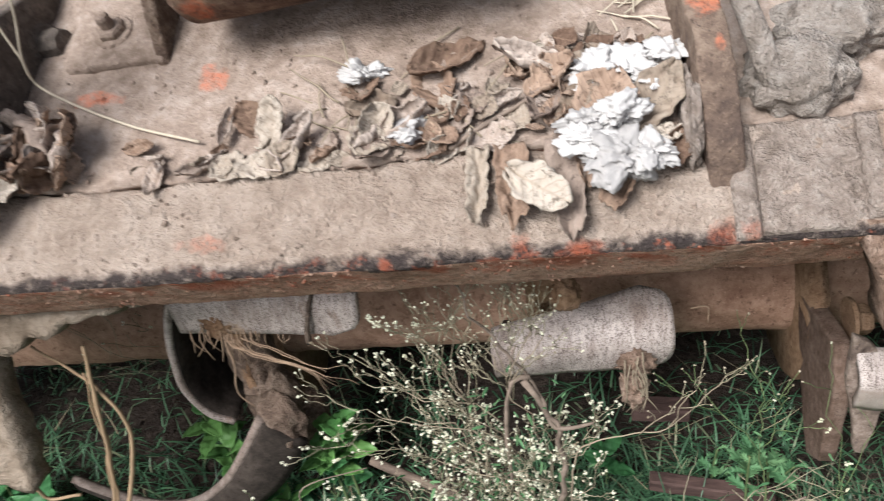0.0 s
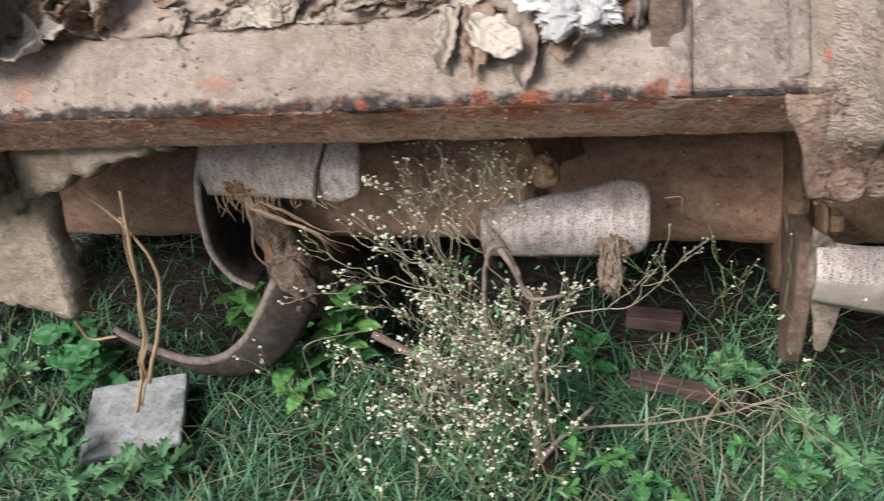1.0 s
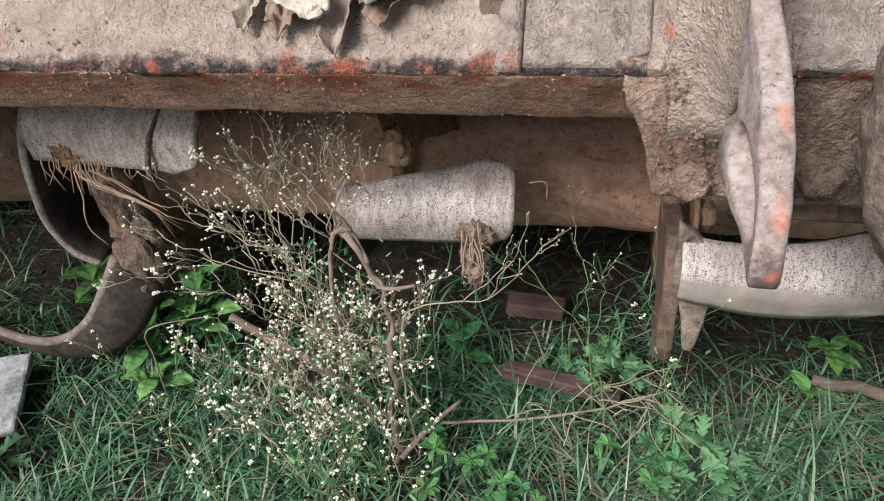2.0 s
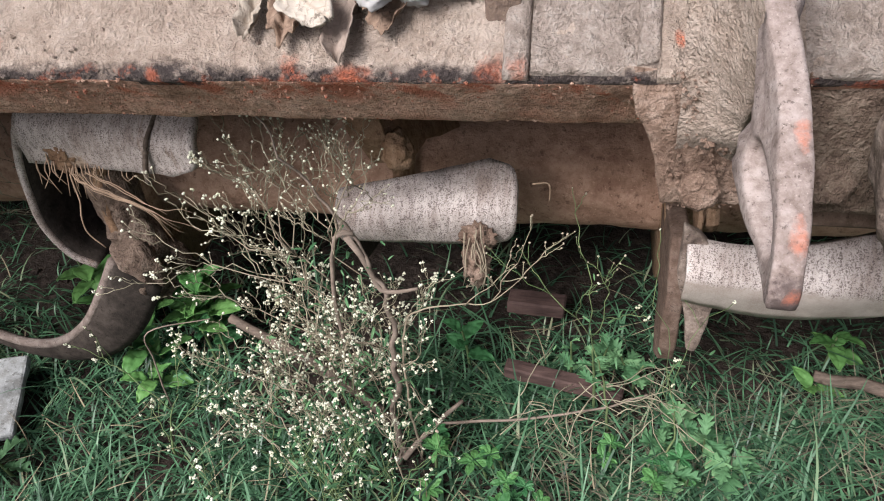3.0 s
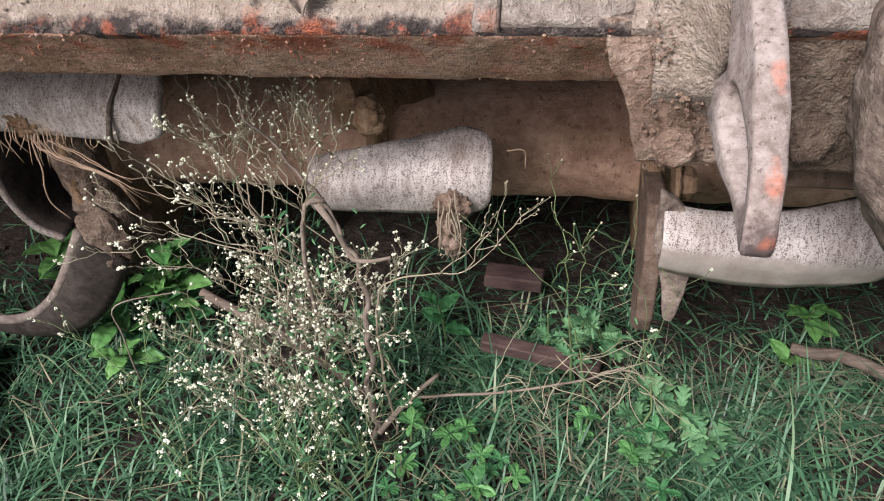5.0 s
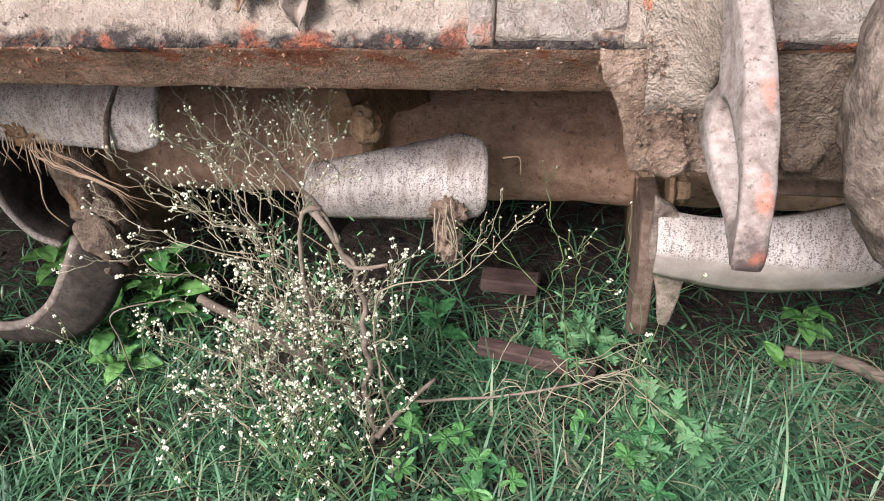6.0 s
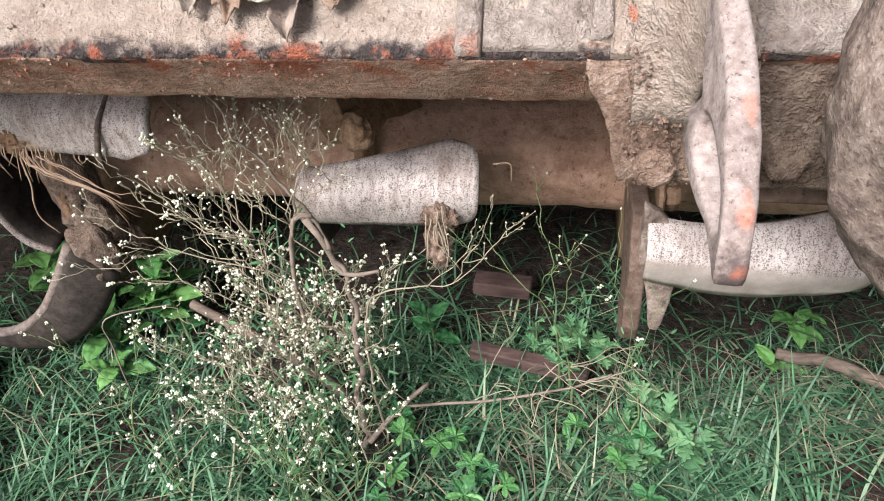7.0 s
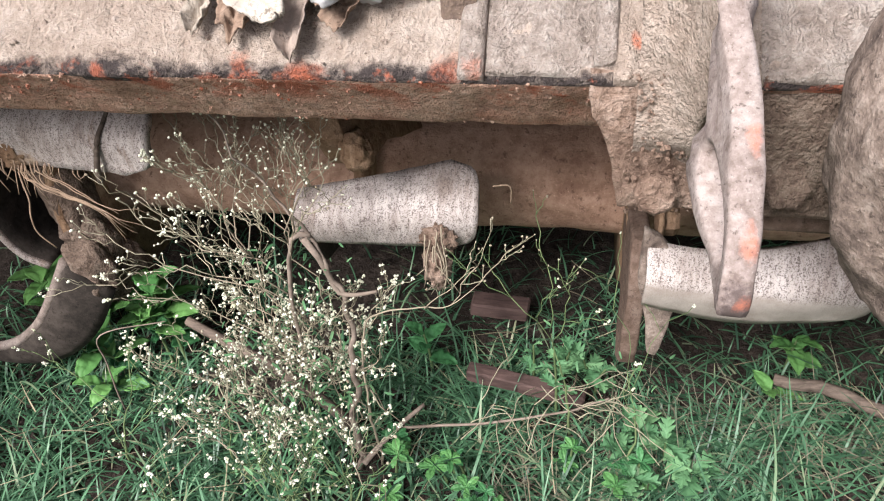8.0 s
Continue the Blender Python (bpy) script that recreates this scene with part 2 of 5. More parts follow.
leaf_bright = plant("bright_leaf", (0.065, 0.19, 0.055), (0.16, 0.34, 0.1), 0.45, 0.3, 40, islands=False)
leaf_fresh = plant("fresh_leaf", (0.05, 0.16, 0.055), (0.13, 0.31, 0.1), 0.45, 0.3, 40, islands=False)
leaf_mid = plant("weed_leaf", (0.03, 0.12, 0.045), (0.08, 0.24, 0.09), 0.5, 0.3, 40, islands=False)
leaf_grey = plant("lobed_leaf", (0.07, 0.19, 0.085), (0.17, 0.33, 0.155), 0.6, 0.3, 40, islands=False)
stem_dry = plant("weed_stem", (0.15, 0.115, 0.085), (0.38, 0.32, 0.235), 0.8, 0.05, 80)
stem_grey = plant("grey_green_stem", (0.16, 0.14, 0.09), (0.4, 0.36, 0.26), 0.8, 0.08, 80)
stem_green = plant("green_stem", (0.08, 0.13, 0.05), (0.19, 0.24, 0.11), 0.7, 0.1, 80)
bud_tan = plant("dry_bud", (0.24, 0.19, 0.13), (0.52, 0.46, 0.35), 0.9, 0.1, 200, islands=False)
flower_white = plant("flower_head", (0.6, 0.6, 0.42), (0.84, 0.83, 0.7), 0.8, 0.15, 200, islands=False)
def dead_leaf(name, dark, mid, light):
    """A dead leaf's skin: mottled, spotted, with a midrib and slanting veins."""
    m = Nodes(name, 0.88, 0, 0.18)
    lot = m.tree.nodes.new("ShaderNodeObjectInfo").outputs["Random"]
    f = m.math("ADD", m.math("MULTIPLY", lot, 0.4), m.math("ADD", m.math("MULTIPLY", m.noise(70, 5, 0.7), 0.4), m.math("MULTIPLY", m.noise(260, 4, 0.7), 0.25)))
    colour = m.ramp(f, [(0.3, dark), (0.52, mid), (0.74, light)])
    sep = m.put("ShaderNodeSeparateXYZ", (0, m.coord)).outputs
    aside = m.math("ABSOLUTE", sep[1])
    vein = m.math("SINE", m.math("MULTIPLY", m.math("SUBTRACT", sep[0], m.math("MULTIPLY", aside, 0.9)), 1500))
    colour = m.mix(m.ramp(vein, [(0.8, 0.0), (0.98, 0.35)]), colour, dark)
    colour = m.mix(m.math("MULTIPLY", m.math("SUBTRACT", 0.0009, aside), 900, clamp=True), colour, mid)
    colour = m.mix(m.ramp(m.noise(190, 4, 0.75), [(0.58, 0.0), (0.66, 0.75)]), colour, tuple(c * 0.45 for c in dark))
    mat = m.done(colour, m.math("ADD", m.noise(300, 4), m.math("MULTIPLY", vein, 0.15)), 0.6, 0.0015)
    t = m.put("ShaderNodeBsdfTranslucent", ("Color", colour))
    mx = m.put("ShaderNodeMixShader", (1, m.bsdf.outputs[0]), (2, t.outputs[0]), Fac=0.12)
    m.tree.links.new(mx.outputs[0], m.tree.nodes["Material Output"].inputs[0])
    return mat


leaf_cream = dead_leaf("cream_leaf", (0.2, 0.15, 0.115), (0.36, 0.3, 0.245), (0.5, 0.44, 0.38))
leaf_brown = dead_leaf("brown_leaf", (0.12, 0.075, 0.055), (0.25, 0.17, 0.125), (0.42, 0.31, 0.24))
leaf_dusty = dead_leaf("dusty_leaf", (0.2, 0.15, 0.125), (0.38, 0.305, 0.26), (0.55, 0.47, 0.42))
DEAD = (leaf_cream, leaf_brown, leaf_dusty)
fluff_white = plant("white_fluff", (0.38, 0.365, 0.36), (0.56, 0.545, 0.54), 0.95, 0.1, 50, islands=False)
straw_pale = plant("pale_stalk", (0.42, 0.36, 0.28), (0.58, 0.51, 0.41), 0.8, 0.05, 80)
straw_tan = plant("straw", (0.25, 0.16, 0.095), (0.48, 0.355, 0.23), 0.7, 0.1, 60)
wood_red = wood("old_plank", (0.032, 0.019, 0.017), (0.115, 0.072, 0.064))
wood_stick = wood("bare_stick", (0.11, 0.082, 0.066), (0.3, 0.238, 0.195))
wood_bark = wood("rough_bark", (0.055, 0.04, 0.032), (0.2, 0.152, 0.122), 2.0)
root_tan = plant("root", (0.16, 0.1, 0.066), (0.42, 0.3, 0.21), 0.85, 0.05, 80)
concrete = mud("weathered_board", (0.17, 0.165, 0.155), (0.27, 0.275, 0.275), (0.36, 0.37, 0.375), 0.6, strength=0.2)
soil = mud("soil", (0.018, 0.013, 0.011), (0.04, 0.03, 0.025), (0.085, 0.064, 0.053), 0.8, strength=0.9)


# ---- mesh helpers ----
def part(name, bm, material, parent=None, label="", smooth=True):
    """Links a bmesh, whose places are in the world, as one mesh under a thing."""
    me = bpy.data.meshes.new(name)
    bmesh.ops.recalc_face_normals(bm, faces=bm.faces)
    bm.to_mesh(me)
    bm.free()
    me.materials.append(material)
    if smooth and name not in ("bolt", "nut", "stud", "plank", "board"):
        me.shade_smooth()
    ob = new(name, me)
    if parent:
        ob.parent = parent
        ob.matrix_parent_inverse = parent.matrix_world.inverted()
    if label:
        tagged(ob, label)
    return ob


def thing(name, at, label, category, group="", kind=""):
    e = new(name)
    e.empty_display_size = 0.02
    e.matrix_world = Matrix.Translation(at)
    e.location = at
    bpy.context.view_layer.update()
    return tagged(e, label, category, group, kind)


def fract(p, scale, octaves=4):
    return noise.fractal(Vector(p) * scale, 1.0, 2.0, octaves)


def roughen(bm, amount, scale, octaves=4):
    bm.normal_update()
    moves = [(v, v.normal * amount * fract(v.co, scale, octaves)) for v in bm.verts]
    for v, d in moves:
        v.co += d


def sheet(bm, points, thick):
    """A plate over a grid of points (rows of Vectors), with real thickness and closed rims."""
    nu, nv = len(points), len(points[0])
    norm = []
    for i in range(nu):
        row = []
        for j in range(nv):
            a = points[min(i + 1, nu - 1)][j] - points[max(i - 1, 0)][j]
            b = points[i][min(j + 1, nv - 1)] - points[i][max(j - 1, 0)]
            n = a.cross(b)
            row.append(n.normalized() if n.length > 1e-12 else Vector((0, 0, 1)))
        norm.append(row)
    top = [[bm.verts.new(points[i][j] + norm[i][j] * thick / 2) for j in range(nv)] for i in range(nu)]
    low = [[bm.verts.new(points[i][j] - norm[i][j] * thick / 2) for j in range(nv)] for i in range(nu)]
    for i in range(nu - 1):
        for j in range(nv - 1):
            bm.faces.new((top[i][j], top[i + 1][j], top[i + 1][j + 1], top[i][j + 1]))
            bm.faces.new((low[i][j], low[i][j + 1], low[i + 1][j + 1], low[i + 1][j]))
    rim = [(i, 0) for i in range(nu)] + [(nu - 1, j) for j in range(1, nv)] + [(i, nv - 1) for i in range(nu - 2, -1, -1)] + [(0, j) for j in range(nv - 2, 0, -1)]
    for (i, j), (k, l) in zip(rim, rim[1:] + rim[:1]):
        bm.faces.new((top[i][j], low[i][j], low[k][l], top[k][l]))
    return bm


def sweep(bm, points, radii, sides=6):
    """A round, tapering rod along points."""
    pts = [Vector(p) for p in points]
    rings = []
    for i, p in enumerate(pts):
        d = (pts[min(i + 1, len(pts) - 1)] - pts[max(i - 1, 0)]).normalized()
        a = d.cross(Vector((0.31, 0.2, 0.93)))
        a = a.normalized() if a.length > 1e-6 else Vector((1, 0, 0))
        b = d.cross(a)
        r = radii[min(i, len(radii) - 1)]
        rings.append([bm.verts.new(p + (a * math.cos(2 * math.pi * k / sides) + b * math.sin(2 * math.pi * k / sides)) * r) for k in range(sides)])
    for a, b in zip(rings, rings[1:]):
        for k in range(sides):
            bm.faces.new((a[k], a[(k + 1) % sides], b[(k + 1) % sides], b[k]))
    for ring in (rings[0], rings[-1]):
        if sides > 2:
            bm.faces.new(ring)
    return bm


def curve_points(knots, steps=6):
    """A smooth line through the knots (Catmull-Rom)."""
    k = [Vector(p) for p in knots]
    k = [k[0] * 2 - k[1]] + k + [k[-1] * 2 - k[-2]]
    out = []
    for a, b, c, d in zip(k, k[1:], k[2:], k[3:]):
        for s in range(steps):
            t = s / steps
            out.append(0.5 * (2 * b + (c - a) * t + (2 * a - 5 * b + 4 * c - d) * t * t + (3 * b - a - 3 * c + d) * t ** 3))
    return out + [k[-2]]


def plate(outline, x0, x1, hole=(), bevel=0.002, cuts=0):
    """A plate cut from an outline in y and z, standing between x0 and x1, with a hole through it."""
    bm = bmesh.new()
    vs = [bm.verts.new((x0, y, z)) for y, z in outline]
    if hole:
        cy, cz, ry, rz, tilt = hole
        inner = []
        for y, z in outline:
            a = math.atan2(z - cz, y - cy) - tilt
            u, w = ry * math.cos(a), rz * math.sin(a)
            inner.append(bm.verts.new((x0, cy + u * math.cos(tilt) - w * math.sin(tilt), cz + u * math.sin(tilt) + w * math.cos(tilt))))
        n = len(vs)
        for k in range(n):
            bm.faces.new((vs[k], vs[(k + 1) % n], inner[(k + 1) % n], inner[k]))
    else:
        bmesh.ops.triangle_fill(bm, use_beauty=True, edges=[bm.edges.new((a, b)) for a, b in zip(vs, vs[1:] + vs[:1])])
    r = bmesh.ops.extrude_face_region(bm, geom=bm.faces[:])
    bmesh.ops.translate(bm, verts=[v for v in r["geom"] if isinstance(v, bmesh.types.BMVert)], vec=(x1 - x0, 0, 0))
    bmesh.ops.recalc_face_normals(bm, faces=bm.faces)
    if bevel:
        sharp = [e for e in bm.edges if len(e.link_faces) == 2 and e.calc_face_angle(0) > 0.9]
        bmesh.ops.bevel(bm, geom=sharp, offset=bevel, segments=2, affect="EDGES", profile=0.6)
    if cuts:
        bmesh.ops.subdivide_edges(bm, edges=[e for e in bm.edges if e.calc_length() > 0.006], cuts=cuts, use_grid_fill=True)
    return bm


def brace_plate(outline, y0, y1):
    """A plate cut from an outline in x and z, between y0 and y1."""
    bm = plate([(x, z) for x, z in outline], y0, y1, cuts=3)
    bm.transform(Matrix(((0, 1, 0, 0), (1, 0, 0, 0), (0, 0, 1, 0), (0, 0, 0, 1))))
    roughen(bm, 0.0012, 40)
    return bm


def block(size, at, turn=(0, 0, 0), bevel=0.003, cuts=6, rough=0.0, scale=60):
    bm = bmesh.new()
    bmesh.ops.create_cube(bm, size=1)
    for v in bm.verts:
        v.co = Vector((v.co.x * size[0], v.co.y * size[1], v.co.z * size[2]))
    bmesh.ops.bevel(bm, geom=bm.edges[:], offset=bevel, segments=2, affect="EDGES", profile=0.5)
    if cuts:
        bmesh.ops.subdivide_edges(bm, edges=[e for e in bm.edges if e.calc_length() > 0.008], cuts=cuts, use_grid_fill=True)
    bm.transform(pose(*at, *turn))
    if rough:
        roughen(bm, rough, scale)
    return bm


def bolt_mesh(at, normal, radius, height, sides=6, washer=True, rough=0.0008):
    """A hexagon bolt head with a chamfered top, on its washer, facing along normal."""
    bm = bmesh.new()
    stack = [(sides, 0.0, [(1.0, 0.0), (1.0, height * 0.78), (0.84, height), (0.4, height)])]
    if washer:
        stack.append((24, 0.0, [(1.4, -0.001), (1.4, 0.002), (1.3, 0.003), (0.6, 0.003)]))
    for n, turn, rings in stack:
        loops = [[bm.verts.new((radius * f * math.cos(2 * math.pi * k / n), radius * f * math.sin(2 * math.pi * k / n), z)) for k in range(n)] for f, z in rings]
        for a, b in zip(loops, loops[1:]):
            for k in range(n):
                bm.faces.new((a[k], a[(k + 1) % n], b[(k + 1) % n], b[k]))
        bm.faces.new(loops[-1])
        bm.faces.new(loops[0][::-1])
    bm.transform(Matrix.Translation(at) @ Vector(normal).to_track_quat("Z", "Y").to_matrix().to_4x4())
    if rough:
        roughen(bm, rough, 150)
    return bm


def lump(at, radii, amount, scale, turn=(0, 0, 0), level=4):
    bm = bmesh.new()
    bmesh.ops.create_icosphere(bm, subdivisions=level, radius=1)
    for v in bm.verts:
        n = v.co.normalized()
        v.co = n * (1 + amount * fract(n + Vector(at) * 7, scale, 5))
        v.co = Vector((v.co.x * radii[0], v.co.y * radii[1], v.co.z * radii[2]))
    bm.transform(pose(*at, *turn))
    return bm


# ---- the ground ----
def ground_z(x, y):
    return 0.012 * fract((x, y, 0.3), 3.0, 3) + 0.006 * fract((x, y, 1.7), 16.0, 3)


def make_ground():
    bm = bmesh.new()
    n = 150
    rows = []
    for i in range(n + 1):
        u = (i / n * 2 - 1)
        x = 0.9 * u + 400 * max(0.0, abs(u) - 0.9) ** 2 * math.copysign(1, u)
        row = []
        for j in range(n + 1):
            v = (j / n * 2 - 1)
            y = 0.3 + 0.9 * v + 400 * max(0.0, abs(v) - 0.9) ** 2 * math.copysign(1, v)
            row.append(bm.verts.new((x * (1 + 300 * (abs(u) > 0.995)), y * (1 + 300 * (abs(v) > 0.995)), ground_z(x, y))))
        rows.append(row)
    for a, b in zip(rows, rows[1:]):
        for j in range(n):
            bm.faces.new((a[j], b[j], b[j + 1], a[j + 1]))
    ob = part("ground", bm, soil)
    tagged(ob, "dark brown soil under the grass", "ground", kind="structure")


make_ground()

# ---- the tiller ----
tiller = thing("rotary_tiller", (0, 0.28, 0.0), "rusty orange rotary tiller caked in dried mud, standing in grass", "tiller")
SLOPE = 41.5
BAR = pose(0, 0.0505, 0.390, SLOPE, 0, 0)      # middle of the square tube, turned on its corner


def make_bar():
    """The square frame tube: round-cornered, lying on one corner, its faces rough with mud."""
    half, corner, nx = 0.0285, 0.004, 420
    ring = []
    for cx, cy, a0 in ((1, 1, 0), (-1, 1, 90), (-1, -1, 180), (1, -1, 270)):
        for k in range(4):
            a = radians(a0 + 30 * k)
            ring.append((cx * (half - corner) + corner * math.cos(a), cy * (half - corner) + corner * math.sin(a)))
        nxt = {0: (-1, 1), 90: (-1, -1), 180: (1, -1), 270: (1, 1)}[a0]
        for k in range(1, 15):
            f = k / 15
            s = half - corner
            if a0 == 0:
                ring.append((s - 2 * s * f, half))
            elif a0 == 90:
                ring.append((-half, s - 2 * s * f))
            elif a0 == 180:
                ring.append((-s + 2 * s * f, -half))
            else:
                ring.append((half, -s + 2 * s * f))
    bm = bmesh.new()
    loops = []
    for i in range(nx + 1):
        x = -0.75 + 1.45 * i / nx
        loop = []
        for y, z in ring:
            d = 0.0026 * fract((x, y, z), 26, 6) + 0.0018 * abs(fract((x, y, z), 75, 5))
            s = 1 + d / half * (1.2 if z > half * 0.9 else 0.5)
            loop.append(bm.verts.new((x, y * s, z * s)))
        loops.append(loop)
    m = len(ring)
    for a, b in zip(loops, loops[1:]):
        for k in range(m):
            bm.faces.new((a[k], a[(k + 1) % m], b[(k + 1) % m], b[k]))
    for loop in (loops[0], loops[-1]):
        bm.faces.new(loop)
    ob = part("frame_tube", bm, mud_bar, None, "square steel tube under pale dried mud, orange paint at its corner")
    ob.data.materials.append(mud_rust)
    for p in ob.data.polygons:
        if p.center.z < 0.0235:
            p.material_index = 1
    ob.matrix_world = BAR
    ob.parent = tiller
    ob.matrix_parent_inverse = tiller.matrix_world.inverted()


make_bar()


def deck_z(x, y):
    """Height of the sloping cover: straight over the tines, rounding off to level behind."""
    t = min(max(0.0, y - 0.24), 0.2)
    return 0.428 + 0.56 * (min(y, 0.24) - 0.055) + 0.56 * (t - t * t / 0.4)


def make_deck():
    nx, ny = 190, 70
    pts = []
    for i in range(nx + 1):
        x = -0.8 + 1.6 * i / nx
        row = []
        for j in range(ny + 1):
            y = 0.056 + 0.62 * j / ny
            # rear drop out of view, added to block light from behind
            back = max(0.0, j / ny - 0.8) / 0.2
            z = deck_z(x, y) - 0.55 * back ** 1.5 + 0.0035 * fract((x, y, 4), 14, 5) + 0.0018 * fract((x, y, 9), 60, 4)
            row.append(Vector((x, y, z)))
        pts.append(row)
    part("deck", sheet(bmesh.new(), pts, 0.006), mud_deck, tiller, "sloping sheet-steel cover under a layer of dried mud")


make_deck()
# unseen end panels, added to keep side light out from under the deck
for x in (-0.75, 0.64):
    part("shade_panel", plate([(0.07, 0.41), (0.07, 0.2), (0.12, 0.05), (0.66, 0.02), (0.66, 0.2), (0.5, 0.57), (0.25, 0.53)], x, x + 0.008), mud_brown, tiller, "unseen side panel added to shade the tiller's underside")


def make_shaft():
    bm = bmesh.new()
    nx, ns = 150, 40
    loops = []
    for i in range(nx + 1):
        x = -0.75 + 1.45 * i / nx
        loop = []
        for k in range(ns):
            a = 2 * math.pi * k / ns
            r = 0.055 + 0.003 * fract((x * 1.2, math.cos(a) * 0.1, math.sin(a) * 0.1), 22, 5)
            loop.append(bm.verts.new((x, 0.28 + r * math.cos(a), 0.18 + r * math.sin(a))))
        loops.append(loop)
    for a, b in zip(loops, loops[1:]):
        for k in range(ns):
            bm.faces.new((a[k], a[(k + 1) % ns], b[(k + 1) % ns], b[k]))
    part("rotor_shaft", bm, mud_tube, tiller, "thick round rotor shaft, brown with mud")


make_shaft()


def flange(x, radius=0.1):
    bm = bmesh.new()
    bmesh.ops.create_cone(bm, cap_ends=True, segments=40, radius1=radius, radius2=radius, depth=0.014)
    bmesh.ops.bevel(bm, geom=bm.edges[:], offset=0.003, segments=2, affect="EDGES")
    bm.transform(pose(x, 0.28, 0.18, 0, 90, 0))
    roughen(bm, 0.002, 40)
    part("flange", bm, mud_brown, tiller, "round tine flange crusted with mud")


flange(-0.245, 0.118)
flange(0.006, 0.075)
flange(0.224, 0.1)


def tine(name, grid, material, label, thick=0.007):
    return part(name, sheet(bmesh.new(), grid, thick), material, tiller, label)


def section(points, n):
    return curve_points([(0, y, z) for y, z in points], n)


def leg(x0, x1, left, right, n=30, m=5, round_end=0.012, sag=0.0):
    """The outward leg of a tine from x0 to x1; its cross-section runs from that on the left to that on the right, the far corners rounded."""
    a, b = section(left, m), section(right, m)
    k = len(a)
    rows = []
    for i in range(n + 1):
        u = i / n
        row = []
        for j in range(k):
            p = a[j].lerp(b[j], u)
            v = j / (k - 1) * 2 - 1
            end = x1 - round_end * (1 - math.sqrt(max(0.0, 1 - abs(v) ** 4)))
            p = Vector((x0 + (end - x0) * u, p.y, p.z))
            p.y += 0.0012 * fract(p, 40, 3)
            p.z -= sag * math.sin(math.pi * u)
            row.append(p)
        rows.append(row)
    return rows


# the tine in the middle: a short barrel-shaped leg
blade = tine("tine", leg(-0.024, 0.111, [(0.152, 0.230), (0.137, 0.222), (0.134, 0.210), (0.140, 0.196)], [(0.170, 0.249), (0.150, 0.24), (0.139, 0.222), (0.145, 0.194)], round_end=0.022), steel_worn, "tine leg of worn pale steel, finely pitted")
part("tine_shank", plate([(0.138, 0.226), (0.138, 0.2), (0.17, 0.15), (0.24, 0.13), (0.25, 0.17), (0.18, 0.2)], -0.026, -0.018, cuts=2), steel_shaded, blade)
# the tine beside it: its leg up against the frame tube, its shank a hook with the shade in its colour
blade = tine("tine", leg(-0.268, -0.113, [(0.16, 0.306), (0.138, 0.289), (0.138, 0.258)], [(0.150, 0.306), (0.122, 0.288), (0.124, 0.259)], round_end=0.024), steel_worn, "tine leg of worn pale steel with mud stuck in its hollow")


def hook(knots, y0, y1, thick=0.007, n=5, slant=0.0):
    line = curve_points(knots, n)
    return [[Vector((p.x + slant * v / 6, y0 + p.y + (y1 - y0) * v / 6, p.z)) for v in range(7)] for p in line]


rim = [(-0.262, -0.008, 0.292), (-0.271, -0.007, 0.283), (-0.284, -0.004, 0.255), (-0.294, 0.0, 0.222), (-0.298, 0.002, 0.185), (-0.289, 0.006, 0.152), (-0.272, 0.012, 0.134)]
shank = part("tine_shank", sheet(bmesh.new(), hook(rim, 0.147, 0.235), 0.008), steel_shaded, blade, "curved shank with shade in its colour and a bright worn edge")
part("worn_edge", sweep(bmesh.new(), curve_points([(x, y + 0.146, z) for x, y, z in rim], 6), [0.003, 0.0034], 8), steel_worn, shank)
for at, size, r in (((-0.25, 0.176, 0.162), (1, -0.35, 0.2), 0.013), ((-0.222, 0.166, 0.117), (1, -0.4, 0.1), 0.015)):
    part("bolt", bolt_mesh(at, size, r, 0.016, 8, washer=False, rough=0.002), mud_foot, blade)
for at, size in (((-0.246, 0.186, 0.19), (0.022, 0.022, 0.046)), ((-0.236, 0.18, 0.13), (0.026, 0.024, 0.05)), ((-0.214, 0.184, 0.112), (0.02, 0.018, 0.034))):
    part("mud_crust", lump(at, size, 0.22, 1.5), mud_foot, blade)
# the lower tine: a crescent swinging out close over the grass
upper = curve_points([(-0.437, 0, 0.097), (-0.402, 0, 0.074), (-0.36, 0, 0.058), (-0.32, 0, 0.064), (-0.282, 0, 0.092), (-0.25, 0, 0.133), (-0.226, 0, 0.168)], 5)
lower = curve_points([(-0.431, 0, 0.078), (-0.39, 0, 0.05), (-0.346, 0, 0.036), (-0.303, 0, 0.038), (-0.264, 0, 0.055), (-0.226, 0, 0.09), (-0.196, 0, 0.135)], 5)
grid = [[Vector((p.x + (q.x - p.x) * v / 6, 0.128 + 0.006 * v / 6 - 0.004 * math.sin(v / 6 * 3.14), p.z + (q.z - p.z) * v / 6)) for v in range(7)] for p, q in zip(upper, lower)]
# coloured dark in place of the shade that falls here
blade = tine("tine", grid, steel_shaded, "curved tine of brown steel, darkened to stand for shade", 0.008)
part("worn_edge", sweep(bmesh.new(), [Vector((p.x, 0.127, p.z)) for p in upper], [0.0036, 0.0046], 8), steel_rim, blade)
part("mud_crust", lump((-0.214, 0.14, 0.152), (0.02, 0.016, 0.03), 0.25, 1.6), mud_foot, blade)
